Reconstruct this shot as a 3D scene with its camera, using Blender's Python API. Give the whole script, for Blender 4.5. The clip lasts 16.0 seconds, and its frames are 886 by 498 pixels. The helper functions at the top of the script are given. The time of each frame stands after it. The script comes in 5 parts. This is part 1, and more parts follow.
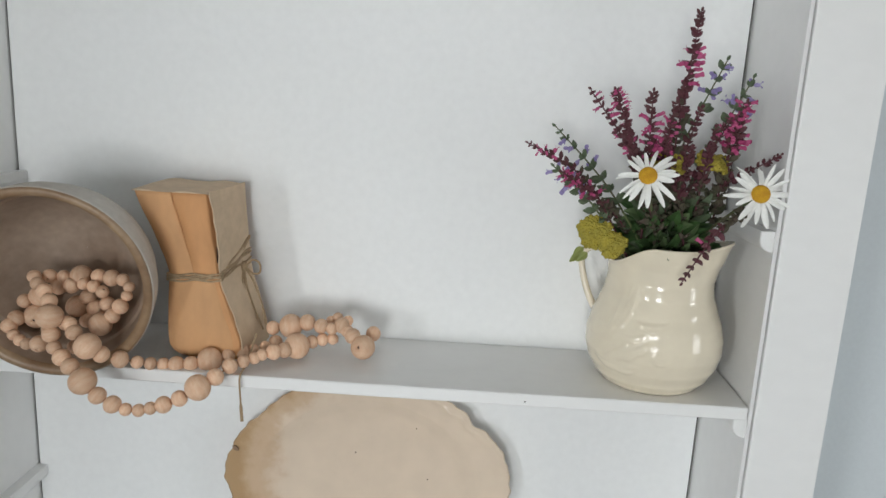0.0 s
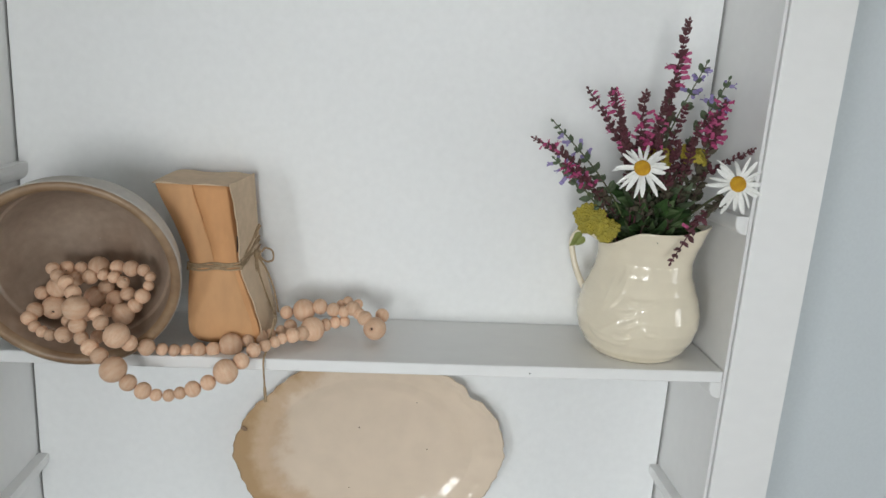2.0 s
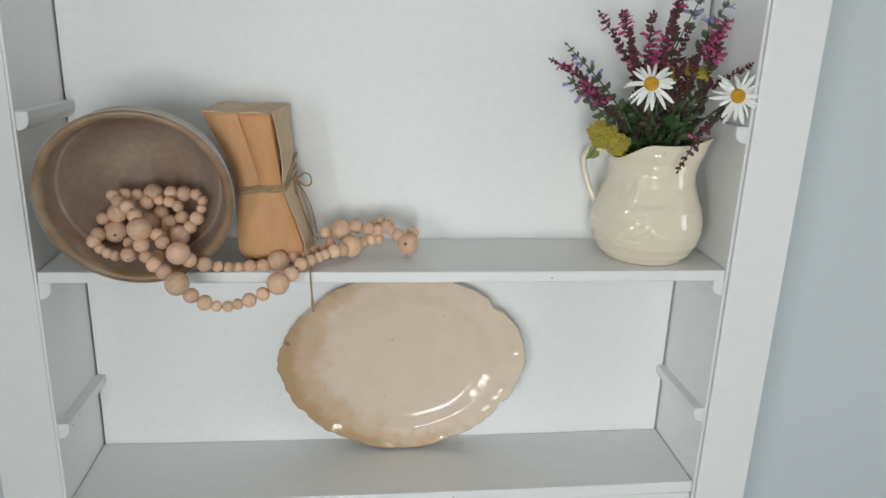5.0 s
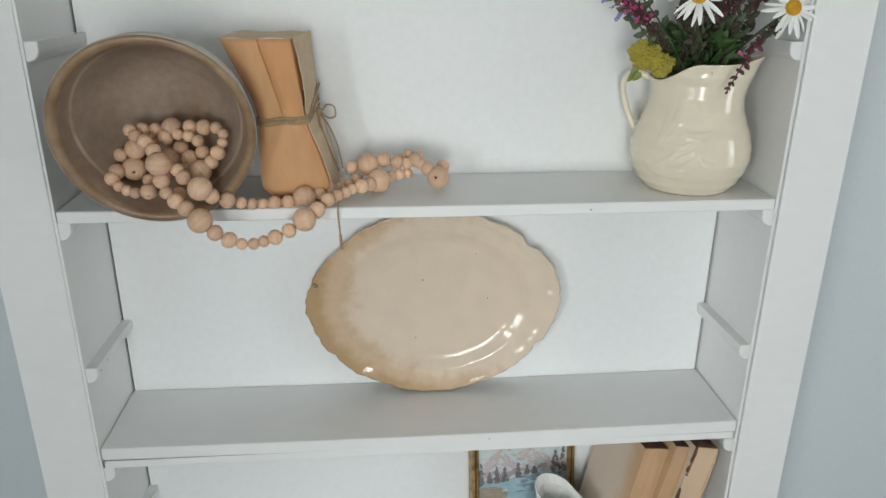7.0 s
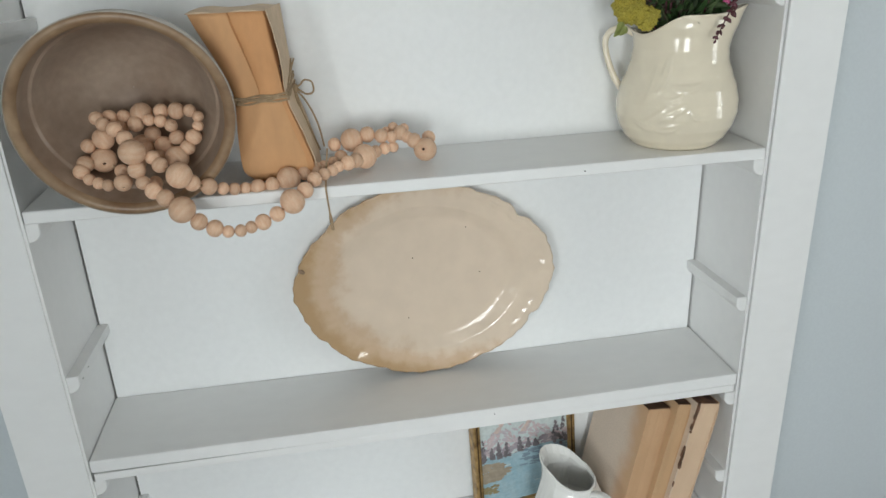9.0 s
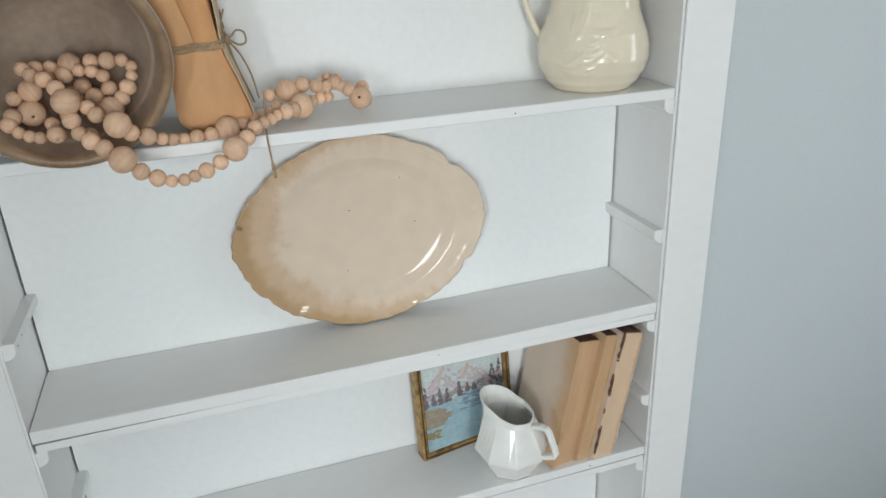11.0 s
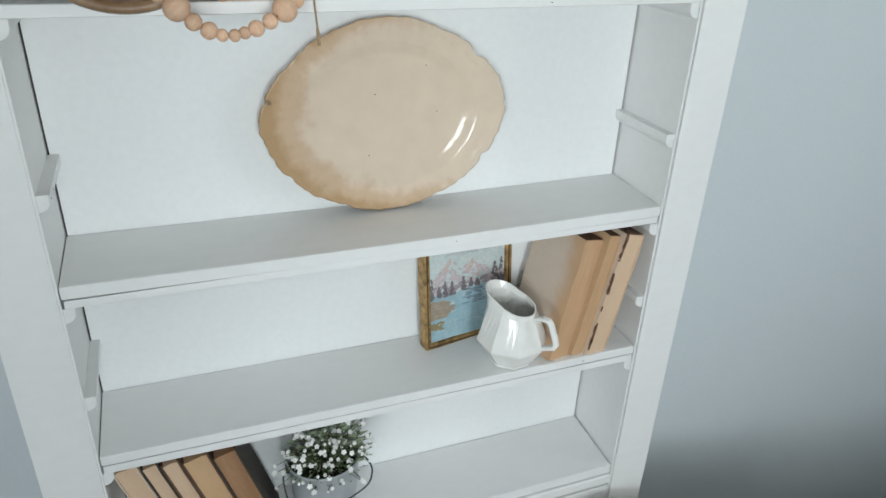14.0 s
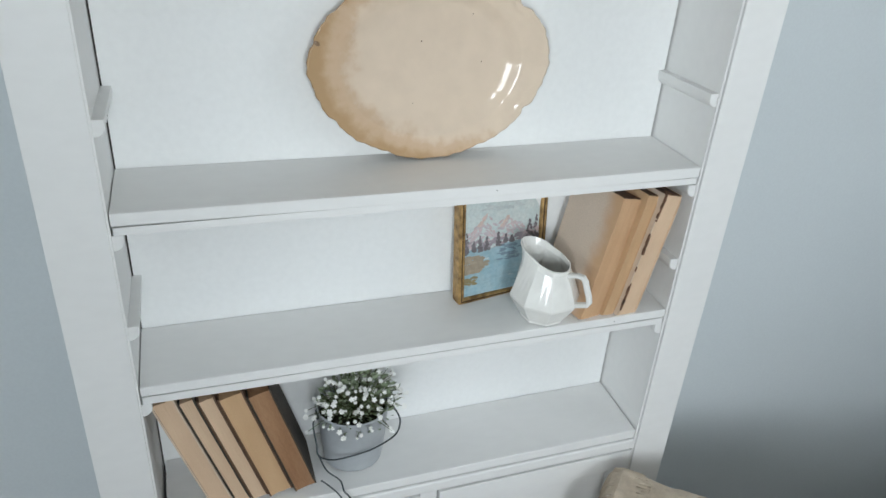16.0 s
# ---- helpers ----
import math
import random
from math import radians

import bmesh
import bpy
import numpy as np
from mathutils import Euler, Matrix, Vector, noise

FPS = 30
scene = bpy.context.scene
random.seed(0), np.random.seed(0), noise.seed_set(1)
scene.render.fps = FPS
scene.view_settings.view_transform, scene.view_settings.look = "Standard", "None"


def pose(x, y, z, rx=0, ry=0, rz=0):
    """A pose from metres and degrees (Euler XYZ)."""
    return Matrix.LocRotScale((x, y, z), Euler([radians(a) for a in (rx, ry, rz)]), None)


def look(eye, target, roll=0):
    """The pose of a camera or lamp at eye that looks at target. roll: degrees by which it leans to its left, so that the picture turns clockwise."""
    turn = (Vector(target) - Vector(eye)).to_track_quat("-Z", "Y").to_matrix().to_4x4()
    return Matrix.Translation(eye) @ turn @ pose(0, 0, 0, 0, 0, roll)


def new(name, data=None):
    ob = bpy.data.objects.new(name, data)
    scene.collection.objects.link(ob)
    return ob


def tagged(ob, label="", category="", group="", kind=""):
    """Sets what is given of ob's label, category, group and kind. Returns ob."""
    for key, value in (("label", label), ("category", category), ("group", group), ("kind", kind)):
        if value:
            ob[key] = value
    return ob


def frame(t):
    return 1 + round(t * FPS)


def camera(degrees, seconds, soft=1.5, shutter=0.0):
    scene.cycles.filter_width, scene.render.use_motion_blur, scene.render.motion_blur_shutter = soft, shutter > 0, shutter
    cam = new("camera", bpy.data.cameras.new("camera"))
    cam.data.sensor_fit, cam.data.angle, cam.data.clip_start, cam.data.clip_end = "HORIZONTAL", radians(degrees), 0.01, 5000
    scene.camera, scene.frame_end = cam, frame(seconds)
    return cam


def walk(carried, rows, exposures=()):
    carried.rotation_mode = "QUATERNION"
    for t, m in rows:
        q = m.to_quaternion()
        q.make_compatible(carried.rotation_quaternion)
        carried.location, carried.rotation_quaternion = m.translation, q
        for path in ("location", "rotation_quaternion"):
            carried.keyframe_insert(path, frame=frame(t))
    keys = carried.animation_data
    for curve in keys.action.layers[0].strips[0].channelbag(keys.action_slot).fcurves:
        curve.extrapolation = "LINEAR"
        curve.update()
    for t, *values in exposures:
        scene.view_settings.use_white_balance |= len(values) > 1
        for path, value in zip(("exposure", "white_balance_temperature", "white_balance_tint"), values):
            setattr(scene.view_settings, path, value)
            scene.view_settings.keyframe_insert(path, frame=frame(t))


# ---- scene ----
# ---- camera ----
cam = camera(63.3, 16.0)
PATH = [
    (0, (-0.012, 0.042, 1.842), (-0.078, 1.996, 1.422), 3.0),
    (0.5, (-0.037, 0.028, 1.846), (-0.035, 1.982, 1.418), 3.4),
    (1, (-0.071, 0.014, 1.852), (0.003, 1.963, 1.409), 3.6),
    (1.5, (-0.099, 0.001, 1.855), (0.026, 1.944, 1.395), 3.5),
    (2, (-0.13, -0.018, 1.861), (0.041, 1.919, 1.392), 3.7),
    (2.5, (-0.158, -0.034, 1.863), (0.067, 1.896, 1.387), 4.0),
    (3, (-0.171, -0.059, 1.876), (0.093, 1.861, 1.38), 4.1),
    (3.5, (-0.181, -0.08, 1.873), (0.117, 1.833, 1.374), 3.9),
    (4, (-0.185, -0.095, 1.866), (0.095, 1.814, 1.342), 3.6),
    (4.5, (-0.195, -0.106, 1.844), (0.07, 1.799, 1.297), 3.0),
    (5, (-0.199, -0.107, 1.825), (0.024, 1.793, 1.245), 2.0),
    (7.3, (-0.212, -0.069, 1.776), (-0.046, 1.797, 1.077), 0.4),
    (7.5, (-0.21, -0.069, 1.772), (-0.038, 1.797, 1.074), 0.2),
    (8, (-0.222, -0.048, 1.759), (-0.011, 1.809, 1.047), -0.2),
    (8.2, (-0.231, -0.037, 1.758), (-0.004, 1.814, 1.035), -0.6),
    (10.3, (-0.306, -0.059, 1.73), (0.14, 1.743, 0.984), -4.2),
    (10.5, (-0.312, -0.065, 1.721), (0.172, 1.724, 0.971), -3.9),
    (11, (-0.332, -0.075, 1.715), (0.225, 1.681, 0.936), -2.5),
    (11.5, (-0.355, -0.077, 1.698), (0.246, 1.643, 0.873), -1.0),
    (12, (-0.379, -0.074, 1.683), (0.255, 1.612, 0.813), 0.2),
    (12.5, (-0.402, -0.074, 1.67), (0.242, 1.595, 0.775), 0.9),
    (13, (-0.423, -0.077, 1.666), (0.231, 1.577, 0.75), 1.3),
    (13.5, (-0.443, -0.083, 1.656), (0.219, 1.569, 0.745), 2.0),
    (14, (-0.455, -0.098, 1.648), (0.209, 1.549, 0.729), 2.4),
    (14.5, (-0.47, -0.11, 1.634), (0.182, 1.54, 0.71), 2.6),
    (15, (-0.479, -0.113, 1.618), (0.157, 1.535, 0.682), 2.9),
    (15.5, (-0.489, -0.116, 1.6), (0.143, 1.53, 0.657), 3.5),
    (16, (-0.5, -0.12, 1.593), (0.121, 1.528, 0.644), 4.0),
]
# the clip's camera cools its white balance as it sinks
EXPOSURES = [(0.0, 0.05, 6560, 11), (5.0, 0.02, 6570, 9), (8.0, 0.03, 6520, 8), (11.0, 0.13, 6430, 8), (13.5, 0.19, 6290, 6), (16.0, 0.22, 6270, 8)]
walk(cam, [(t, look(eye, target, roll)) for t, eye, target, roll in PATH], EXPOSURES)

# ---- world, light ----
world = bpy.data.worlds.new("world")
scene.world = world
world.use_nodes = True
wn = world.node_tree.nodes
sky = wn.new("ShaderNodeTexSky")
sky.sky_type, sky.sun_disc = "NISHITA", False
sky.sun_elevation, sky.sun_rotation = radians(50), radians(20)
world.node_tree.links.new(sky.outputs[0], wn["Background"].inputs[0])
wn["Background"].inputs[1].default_value = 0.12

ROOM_X0, ROOM_X1, ROOM_Y0, ROOM_Y1, ROOM_Z = -3.3, 1.9, -2.0, 0.993, 2.5
# window openings in the wall behind the camera: centre x, width, sill, head, power of the daylight
WINDOWS = [(-1.95, 0.80, 1.00, 2.05, 36.0), (-0.42, 0.75, 1.02, 2.05, 31.0)]
# and an unseen one added at the right, along y, to brighten that wall
EAST_FILL = (-0.15, 0.60, 1.05, 2.05, 9.0)
FLOOR_Z = -0.20


def window_light(place, target, width, height, power):
    lamp = bpy.data.lights.new("window_light", "AREA")
    lamp.shape, lamp.size, lamp.size_y = "RECTANGLE", width - 0.1, height - 0.1
    lamp.energy, lamp.color = power, (0.935, 0.97, 0.985)
    ob = new("window_light", lamp)
    ob.matrix_world = look(place, target)


for wx, ww, wz0, wz1, power in WINDOWS:
    window_light((wx, ROOM_Y0 - 0.10, (wz0 + wz1) / 2), (wx, 0, (wz0 + wz1) / 2), ww, wz1 - wz0, power)
# fill light from the right, added to lift the right-hand wall
wy, ww, wz0, wz1, power = EAST_FILL
window_light((ROOM_X1 + 0.10, wy, (wz0 + wz1) / 2), (0, wy, (wz0 + wz1) / 2), ww, wz1 - wz0, power)


# ---- materials ----
def material(name, color, rough=0.5, other=None, scale=8.0, amount=0.5, bump=0.1, fine=120.0, metal=0.0, coat=0.0,
             stretch=(1, 1, 1), spread=0.0, distance=0.002, specular=0.5):
    """A surface with large soft variation to a second colour and fine relief. spread: brightness change from object to object."""
    m = bpy.data.materials.new(name)
    m.use_nodes = True
    nt = m.node_tree
    b = nt.nodes["Principled BSDF"]
    b.inputs["Roughness"].default_value, b.inputs["Metallic"].default_value = rough, metal
    b.inputs["Coat Weight"].default_value, b.inputs["Coat Roughness"].default_value = coat, 0.06
    b.inputs["Specular IOR Level"].default_value = specular
    co = nt.nodes.new("ShaderNodeTexCoord")
    mp = nt.nodes.new("ShaderNodeMapping")
    mp.inputs["Scale"].default_value = stretch
    nt.links.new(co.outputs["Object"], mp.inputs[0])
    n1 = nt.nodes.new("ShaderNodeTexNoise")
    n1.inputs["Scale"].default_value, n1.inputs["Detail"].default_value = scale, 5
    n2 = nt.nodes.new("ShaderNodeTexNoise")
    n2.inputs["Scale"].default_value, n2.inputs["Detail"].default_value = fine, 3
    for n in (n1, n2):
        nt.links.new(mp.outputs[0], n.inputs["Vector"])
    ramp = nt.nodes.new("ShaderNodeMapRange")
    ramp.inputs[1].default_value, ramp.inputs[2].default_value, ramp.inputs[4].default_value = 0.35, 0.7, amount
    nt.links.new(n1.outputs["Fac"], ramp.inputs[0])
    mix = nt.nodes.new("ShaderNodeMix")
    mix.data_type = "RGBA"
    nt.links.new(ramp.outputs[0], mix.inputs["Factor"])
    mix.inputs["A"].default_value = (*color, 1)
    mix.inputs["B"].default_value = (*(other or [c * 0.8 for c in color]), 1)
    out = mix.outputs["Result"]
    # fine grain of value
    hsv = nt.nodes.new("ShaderNodeHueSaturation")
    nt.links.new(out, hsv.inputs["Color"])
    val = nt.nodes.new("ShaderNodeMapRange")
    val.inputs[1].default_value, val.inputs[2].default_value = 0.3, 0.7
    val.inputs[3].default_value, val.inputs[4].default_value = 1 - 0.12 * amount, 1 + 0.06 * amount
    nt.links.new(n2.outputs["Fac"], val.inputs[0])
    vout = val.outputs[0]
    if spread:
        info = nt.nodes.new("ShaderNodeObjectInfo")
        r = nt.nodes.new("ShaderNodeMapRange")
        r.inputs[3].default_value, r.inputs[4].default_value = 1 - spread, 1 + spread
        nt.links.new(info.outputs["Random"], r.inputs[0])
        mul = nt.nodes.new("ShaderNodeMath")
        mul.operation = "MULTIPLY"
        nt.links.new(vout, mul.inputs[0])
        nt.links.new(r.outputs[0], mul.inputs[1])
        vout = mul.outputs[0]
    nt.links.new(vout, hsv.inputs["Value"])
    nt.links.new(hsv.outputs[0], b.inputs["Base Color"])
    if bump:
        bp = nt.nodes.new("ShaderNodeBump")
        bp.inputs["Strength"].default_value, bp.inputs["Distance"].default_value = bump, distance
        nt.links.new(n2.outputs["Fac"], bp.inputs["Height"])
        nt.links.new(bp.outputs[0], b.inputs["Normal"])
        if coat:
            nt.links.new(bp.outputs[0], b.inputs["Coat Normal"])
    return m


WHITE = material("white_paint", (0.82, 0.82, 0.81), 0.42, (0.785, 0.785, 0.77), 4, 0.14, 0.03, 60, stretch=(0.5, 1, 1))
BACKING = material("white_back_paint", (0.855, 0.865, 0.86), 0.6, (0.81, 0.825, 0.83), 1.8, 0.18, 0.03, 90)
GAP = material("dark_gap", (0.07, 0.065, 0.06), 0.9, bump=0)
WALL = material("blue_grey_wall_paint", (0.61, 0.655, 0.675), 0.85, (0.585, 0.63, 0.65), 3, 0.2, 0.04, 180)
PLASTER = material("cream_wall_paint", (0.70, 0.69, 0.66), 0.85, None, 3, 0.2, 0.2, 150)
FLOORING = material("oak_floor", (0.16, 0.11, 0.07), 0.5, (0.11, 0.07, 0.045), 6, 0.8, 0.2, 60, stretch=(1, 8, 1), spread=0.12)
CLAY = material("brown_clay", (0.25, 0.172, 0.122), 0.36, (0.43, 0.335, 0.26), 9, 1.0, 0.12, 90)
CLAY.node_tree.nodes["Principled BSDF"].inputs["Coat Weight"].default_value = 0.3
CLAY.node_tree.nodes["Principled BSDF"].inputs["Coat Roughness"].default_value = 0.18
CLAY_RIM = material("tan_clay", (0.22, 0.130, 0.070), 0.4, (0.37, 0.255, 0.155), 22, 1.0, 0.15, 90)
CLAY_OUT = material("chalky_grey_clay", (0.55, 0.52, 0.475), 0.75, (0.43, 0.38, 0.32), 16, 0.7, 0.2, 120)
BEAD = material("raw_wood_bead", (0.76, 0.525, 0.36), 0.6, (0.68, 0.395, 0.25), 1.2, 0.9, 0.12, 14, stretch=(1, 1, 3), spread=0.16)
# near-black colour for the shade inside bead holes and the paper slit
HOLE_SHADE = material("hole_shade", (0.06, 0.03, 0.02), 0.9, bump=0)
KRAFT = material("orange_kraft_paper", (0.70, 0.385, 0.185), 0.75, (0.54, 0.30, 0.14), 9, 0.75, 0.25, 70, stretch=(1, 1, 0.4))
KRAFT_DEEP = material("deep_orange_paper", (0.66, 0.335, 0.145), 0.75, (0.54, 0.275, 0.12), 12, 0.75, 0.25, 70, stretch=(1, 1, 0.4))
PAPER = material("tan_wrapping_paper", (0.65, 0.495, 0.345), 0.8, (0.56, 0.415, 0.275), 18, 0.8, 0.3, 70)
TWINE = material("jute_twine", (0.43, 0.31, 0.19), 0.9, (0.30, 0.205, 0.115), 200, 0.9, 0.6, 500)
GLAZE = material("cream_glaze", (0.78, 0.70, 0.55), 0.09, (0.76, 0.68, 0.53), 6, 0.3, 0.006, 40)
IRONSTONE = material("white_glaze", (0.86, 0.855, 0.82), 0.10, (0.84, 0.83, 0.795), 20, 0.3, 0.01, 60)
COVER_TAN = material("tan_book_cloth", (0.70, 0.57, 0.45), 0.8, (0.62, 0.48, 0.36), 10, 0.8, 0.3, 400)
COVER_BROWN = material("brown_book_cloth", (0.10, 0.052, 0.032), 0.7, (0.20, 0.115, 0.065), 30, 0.8, 0.3, 400)
COVER_GREEN = material("dark_green_book_cloth", (0.040, 0.036, 0.028), 0.75, (0.085, 0.062, 0.044), 30, 0.8, 0.3, 400)
COVER_RED = material("worn_red_book_cloth", (0.06, 0.035, 0.025), 0.75, (0.33, 0.17, 0.10), 45, 0.9, 0.3, 400)
PAGES = material("yellowed_pages", (0.60, 0.395, 0.225), 0.85, (0.50, 0.31, 0.16), 26, 0.40, 0.2, 1400, stretch=(1, 1, 0.3))
PAGES_PALE = material("pale_pages", (0.69, 0.505, 0.345), 0.85, (0.58, 0.385, 0.25), 26, 0.40, 0.2, 1400, stretch=(1, 1, 0.3))
PAGES_ORANGE = material("foxed_orange_pages", (0.59, 0.375, 0.215), 0.85, (0.47, 0.265, 0.13), 26, 0.40, 0.2, 1400, stretch=(1, 1, 0.3))


def foxed(name, clean, fox):
    """Bare board with rusty foxing that creeps in from the fore-edge."""
    m = material(name, clean, 0.8, [c * 0.88 for c in clean], 10, 0.8, 0.3, 400)
    nt = m.node_tree
    b = nt.nodes["Principled BSDF"]
    co = nt.nodes.new("ShaderNodeTexCoord")
    sep = nt.nodes.new("ShaderNodeSeparateXYZ")
    nt.links.new(co.outputs["Object"], sep.inputs[0])
    nz = nt.nodes.new("ShaderNodeTexNoise")
    nz.inputs["Scale"].default_value, nz.inputs["Detail"].default_value = 22, 6
    nt.links.new(co.outputs["Object"], nz.inputs["Vector"])
    mad = nt.nodes.new("ShaderNodeMath")
    mad.operation = "MULTIPLY_ADD"
    mad.inputs[1].default_value = 0.045
    nt.links.new(nz.outputs["Fac"], mad.inputs[0])
    nt.links.new(sep.outputs[1], mad.inputs[2])
    mr = nt.nodes.new("ShaderNodeMapRange")
    mr.interpolation_type = "SMOOTHSTEP"
    mr.inputs[1].default_value, mr.inputs[2].default_value, mr.inputs[3].default_value, mr.inputs[4].default_value = 0.028, 0.068, 0.9, 0.0
    nt.links.new(mad.outputs[0], mr.inputs[0])
    mix = nt.nodes.new("ShaderNodeMix")
    mix.data_type = "RGBA"
    nt.links.new(mr.outputs[0], mix.inputs["Factor"])
    nt.links.new(b.inputs["Base Color"].links[0].from_socket, mix.inputs["A"])
    mix.inputs["B"].default_value = (*fox, 1)
    nt.links.new(mix.outputs["Result"], b.inputs["Base Color"])
    return m


COVER_FOXED = foxed("foxed_book_board", (0.70, 0.58, 0.47), (0.60, 0.37, 0.205))
PAGES_BROWN = material("brown_edge_pages", (0.29, 0.15, 0.075), 0.5, (0.45, 0.27, 0.15), 22, 0.9, 0.4, 700, stretch=(1, 1, 0.15))
GILT = material("worn_gilt", (0.60, 0.39, 0.165), 0.42, (0.16, 0.09, 0.035), 60, 0.9, 0.3, 300, metal=0.7)
GILT_DARK = material("dark_gilt_recess", (0.12, 0.07, 0.03), 0.6, None, 60, 0.8, 0.3, 300, metal=0.4)
ENAMEL = material("grey_enamel", (0.42, 0.445, 0.465), 0.35, (0.38, 0.40, 0.42), 20, 0.5, 0.05, 60)
WIRE = material("dark_wire", (0.07, 0.085, 0.09), 0.5, None, 60, 0.5, 0.1, 300, metal=0.5)
SOIL = material("dark_moss", (0.03, 0.035, 0.02), 0.95, (0.05, 0.04, 0.03), 60, 0.8, 0.8, 200)
PETAL = material("white_petal", (0.86, 0.86, 0.83), 0.55, (0.80, 0.81, 0.76), 60, 0.5, 0.2, 300, spread=0.04)
DISC = material("yellow_disc", (0.72, 0.40, 0.02), 0.8, (0.55, 0.25, 0.01), 120, 0.8, 0.9, 900)
PINK = material("magenta_floret", (0.42, 0.045, 0.16), 0.6, (0.58, 0.13, 0.28), 80, 0.8, 0.2, 300)
DRAB = material("drab_brown_calyx", (0.085, 0.06, 0.045), 0.8, (0.06, 0.075, 0.035), 60, 0.9, 0.3, 300)
CALYX = material("maroon_calyx", (0.12, 0.03, 0.045), 0.7, (0.085, 0.04, 0.035), 80, 0.8, 0.3, 300)
MAUVE = material("lilac_floret", (0.30, 0.24, 0.50), 0.6, (0.40, 0.34, 0.60), 80, 0.8, 0.2, 300)
YARROW = material("mustard_yarrow", (0.42, 0.34, 0.045), 0.8, (0.30, 0.26, 0.04), 90, 0.9, 0.5, 500)
LEAF = material("dark_green_leaf", (0.06, 0.125, 0.038), 0.45, (0.035, 0.075, 0.025), 40, 0.8, 0.3, 150)
LEAF_BRIGHT = material("fresh_green_leaf", (0.13, 0.19, 0.085), 0.5, (0.07, 0.12, 0.045), 40, 0.9, 0.3, 150)
LEAF_LIME = material("yellow_green_leaf", (0.30, 0.33, 0.10), 0.55, (0.22, 0.26, 0.07), 40, 0.8, 0.3, 150)
LEAF_SAGE = material("sage_green_leaf", (0.34, 0.40, 0.27), 0.6, (0.18, 0.235, 0.13), 40, 0.9, 0.3, 150)
LEAF_PALE = material("grey_green_leaf", (0.11, 0.15, 0.085), 0.6, (0.07, 0.10, 0.05), 40, 0.8, 0.3, 150)
STEM = material("green_stem", (0.10, 0.15, 0.05), 0.6, (0.12, 0.08, 0.06), 40, 0.8, 0.2, 200)
THROW = material("cream_woven_throw", (0.68, 0.58, 0.46), 0.95, (0.50, 0.415, 0.32), 60, 0.7, 0.8, 500, stretch=(1, 1, 0.35), distance=0.0015)
CHAIR_CLOTH = material("taupe_upholstery", (0.24, 0.21, 0.18), 0.95, None, 20, 0.6, 0.5, 500)
CHAIR_WOOD = material("dark_chair_wood", (0.10, 0.06, 0.035), 0.5, None, 20, 0.6, 0.2, 100)


def stained(name, clean, stain, deep, rough, coat):
    """Ironstone with brown tea stains that creep in from one side and the foot of the rim."""
    m = material(name, clean, rough, [c * 0.93 for c in clean], 20, 0.35, 0.30, 30, coat=coat, distance=0.0012)
    nt = m.node_tree
    b = nt.nodes["Principled BSDF"]
    co = nt.nodes.new("ShaderNodeTexCoord")
    sep = nt.nodes.new("ShaderNodeSeparateXYZ")
    nt.links.new(co.outputs["Object"], sep.inputs[0])

    def math(op, a, c):
        n = nt.nodes.new("ShaderNodeMath")
        n.operation = op
        for i, v in enumerate((a, c)):
            if isinstance(v, (int, float)):
                n.inputs[i].default_value = v
            else:
                nt.links.new(v, n.inputs[i])
        return n.outputs[0]

    nz = nt.nodes.new("ShaderNodeTexNoise")
    nz.inputs["Scale"].default_value, nz.inputs["Detail"].default_value = 20, 9
    nt.links.new(co.outputs["Object"], nz.inputs["Vector"])
    u = math("DIVIDE", sep.outputs[0], 0.200)
    v = math("DIVIDE", sep.outputs[2], 0.150)
    r = math("SQRT", math("ADD", math("MULTIPLY", u, u), math("MULTIPLY", v, v)), 0.0)
    nf = nt.nodes.new("ShaderNodeTexNoise")
    nf.inputs["Scale"].default_value, nf.inputs["Detail"].default_value = 75, 6
    nt.links.new(co.outputs["Object"], nf.inputs["Vector"])
    side = math("MULTIPLY", math("ADD", math("MULTIPLY", u, -0.60), math("MULTIPLY", v, -0.20)), r)
    grain = math("ADD", math("MULTIPLY", math("SUBTRACT", nz.outputs["Fac"], 0.5), 0.75), math("MULTIPLY", math("SUBTRACT", nf.outputs["Fac"], 0.5), 0.40))
    field = math("ADD", math("ADD", math("MULTIPLY", math("POWER", r, 3.0), 0.93), side), grain)
    src = b.inputs["Base Color"].links[0].from_socket
    for lo, hi, col, top in ((0.45, 0.80, stain, 0.9), (0.78, 1.25, deep, 0.85)):
        mr = nt.nodes.new("ShaderNodeMapRange")
        mr.interpolation_type = "SMOOTHSTEP"
        mr.inputs[1].default_value, mr.inputs[2].default_value, mr.inputs[4].default_value = lo, hi, top
        nt.links.new(field, mr.inputs[0])
        mix = nt.nodes.new("ShaderNodeMix")
        mix.data_type = "RGBA"
        nt.links.new(mr.outputs[0], mix.inputs["Factor"])
        nt.links.new(src, mix.inputs["A"])
        mix.inputs["B"].default_value = (*col, 1)
        src = mix.outputs["Result"]
    nt.links.new(src, b.inputs["Base Color"])
    return m


PLATTER = stained("stained_ironstone", (0.735, 0.605, 0.475), (0.60, 0.43, 0.285), (0.44, 0.285, 0.145), 0.10, 0.0)


# ---- mesh helpers ----
def part(name, bm, mat, parent=None, label="", smooth=False):
    me = bpy.data.meshes.new(name)
    bm.to_mesh(me)
    bm.free()
    me.materials.append(mat)
    if smooth:
        for p in me.polygons:
            p.use_smooth = True
    ob = new(name, me)
    ob.parent = parent
    return tagged(ob, label)


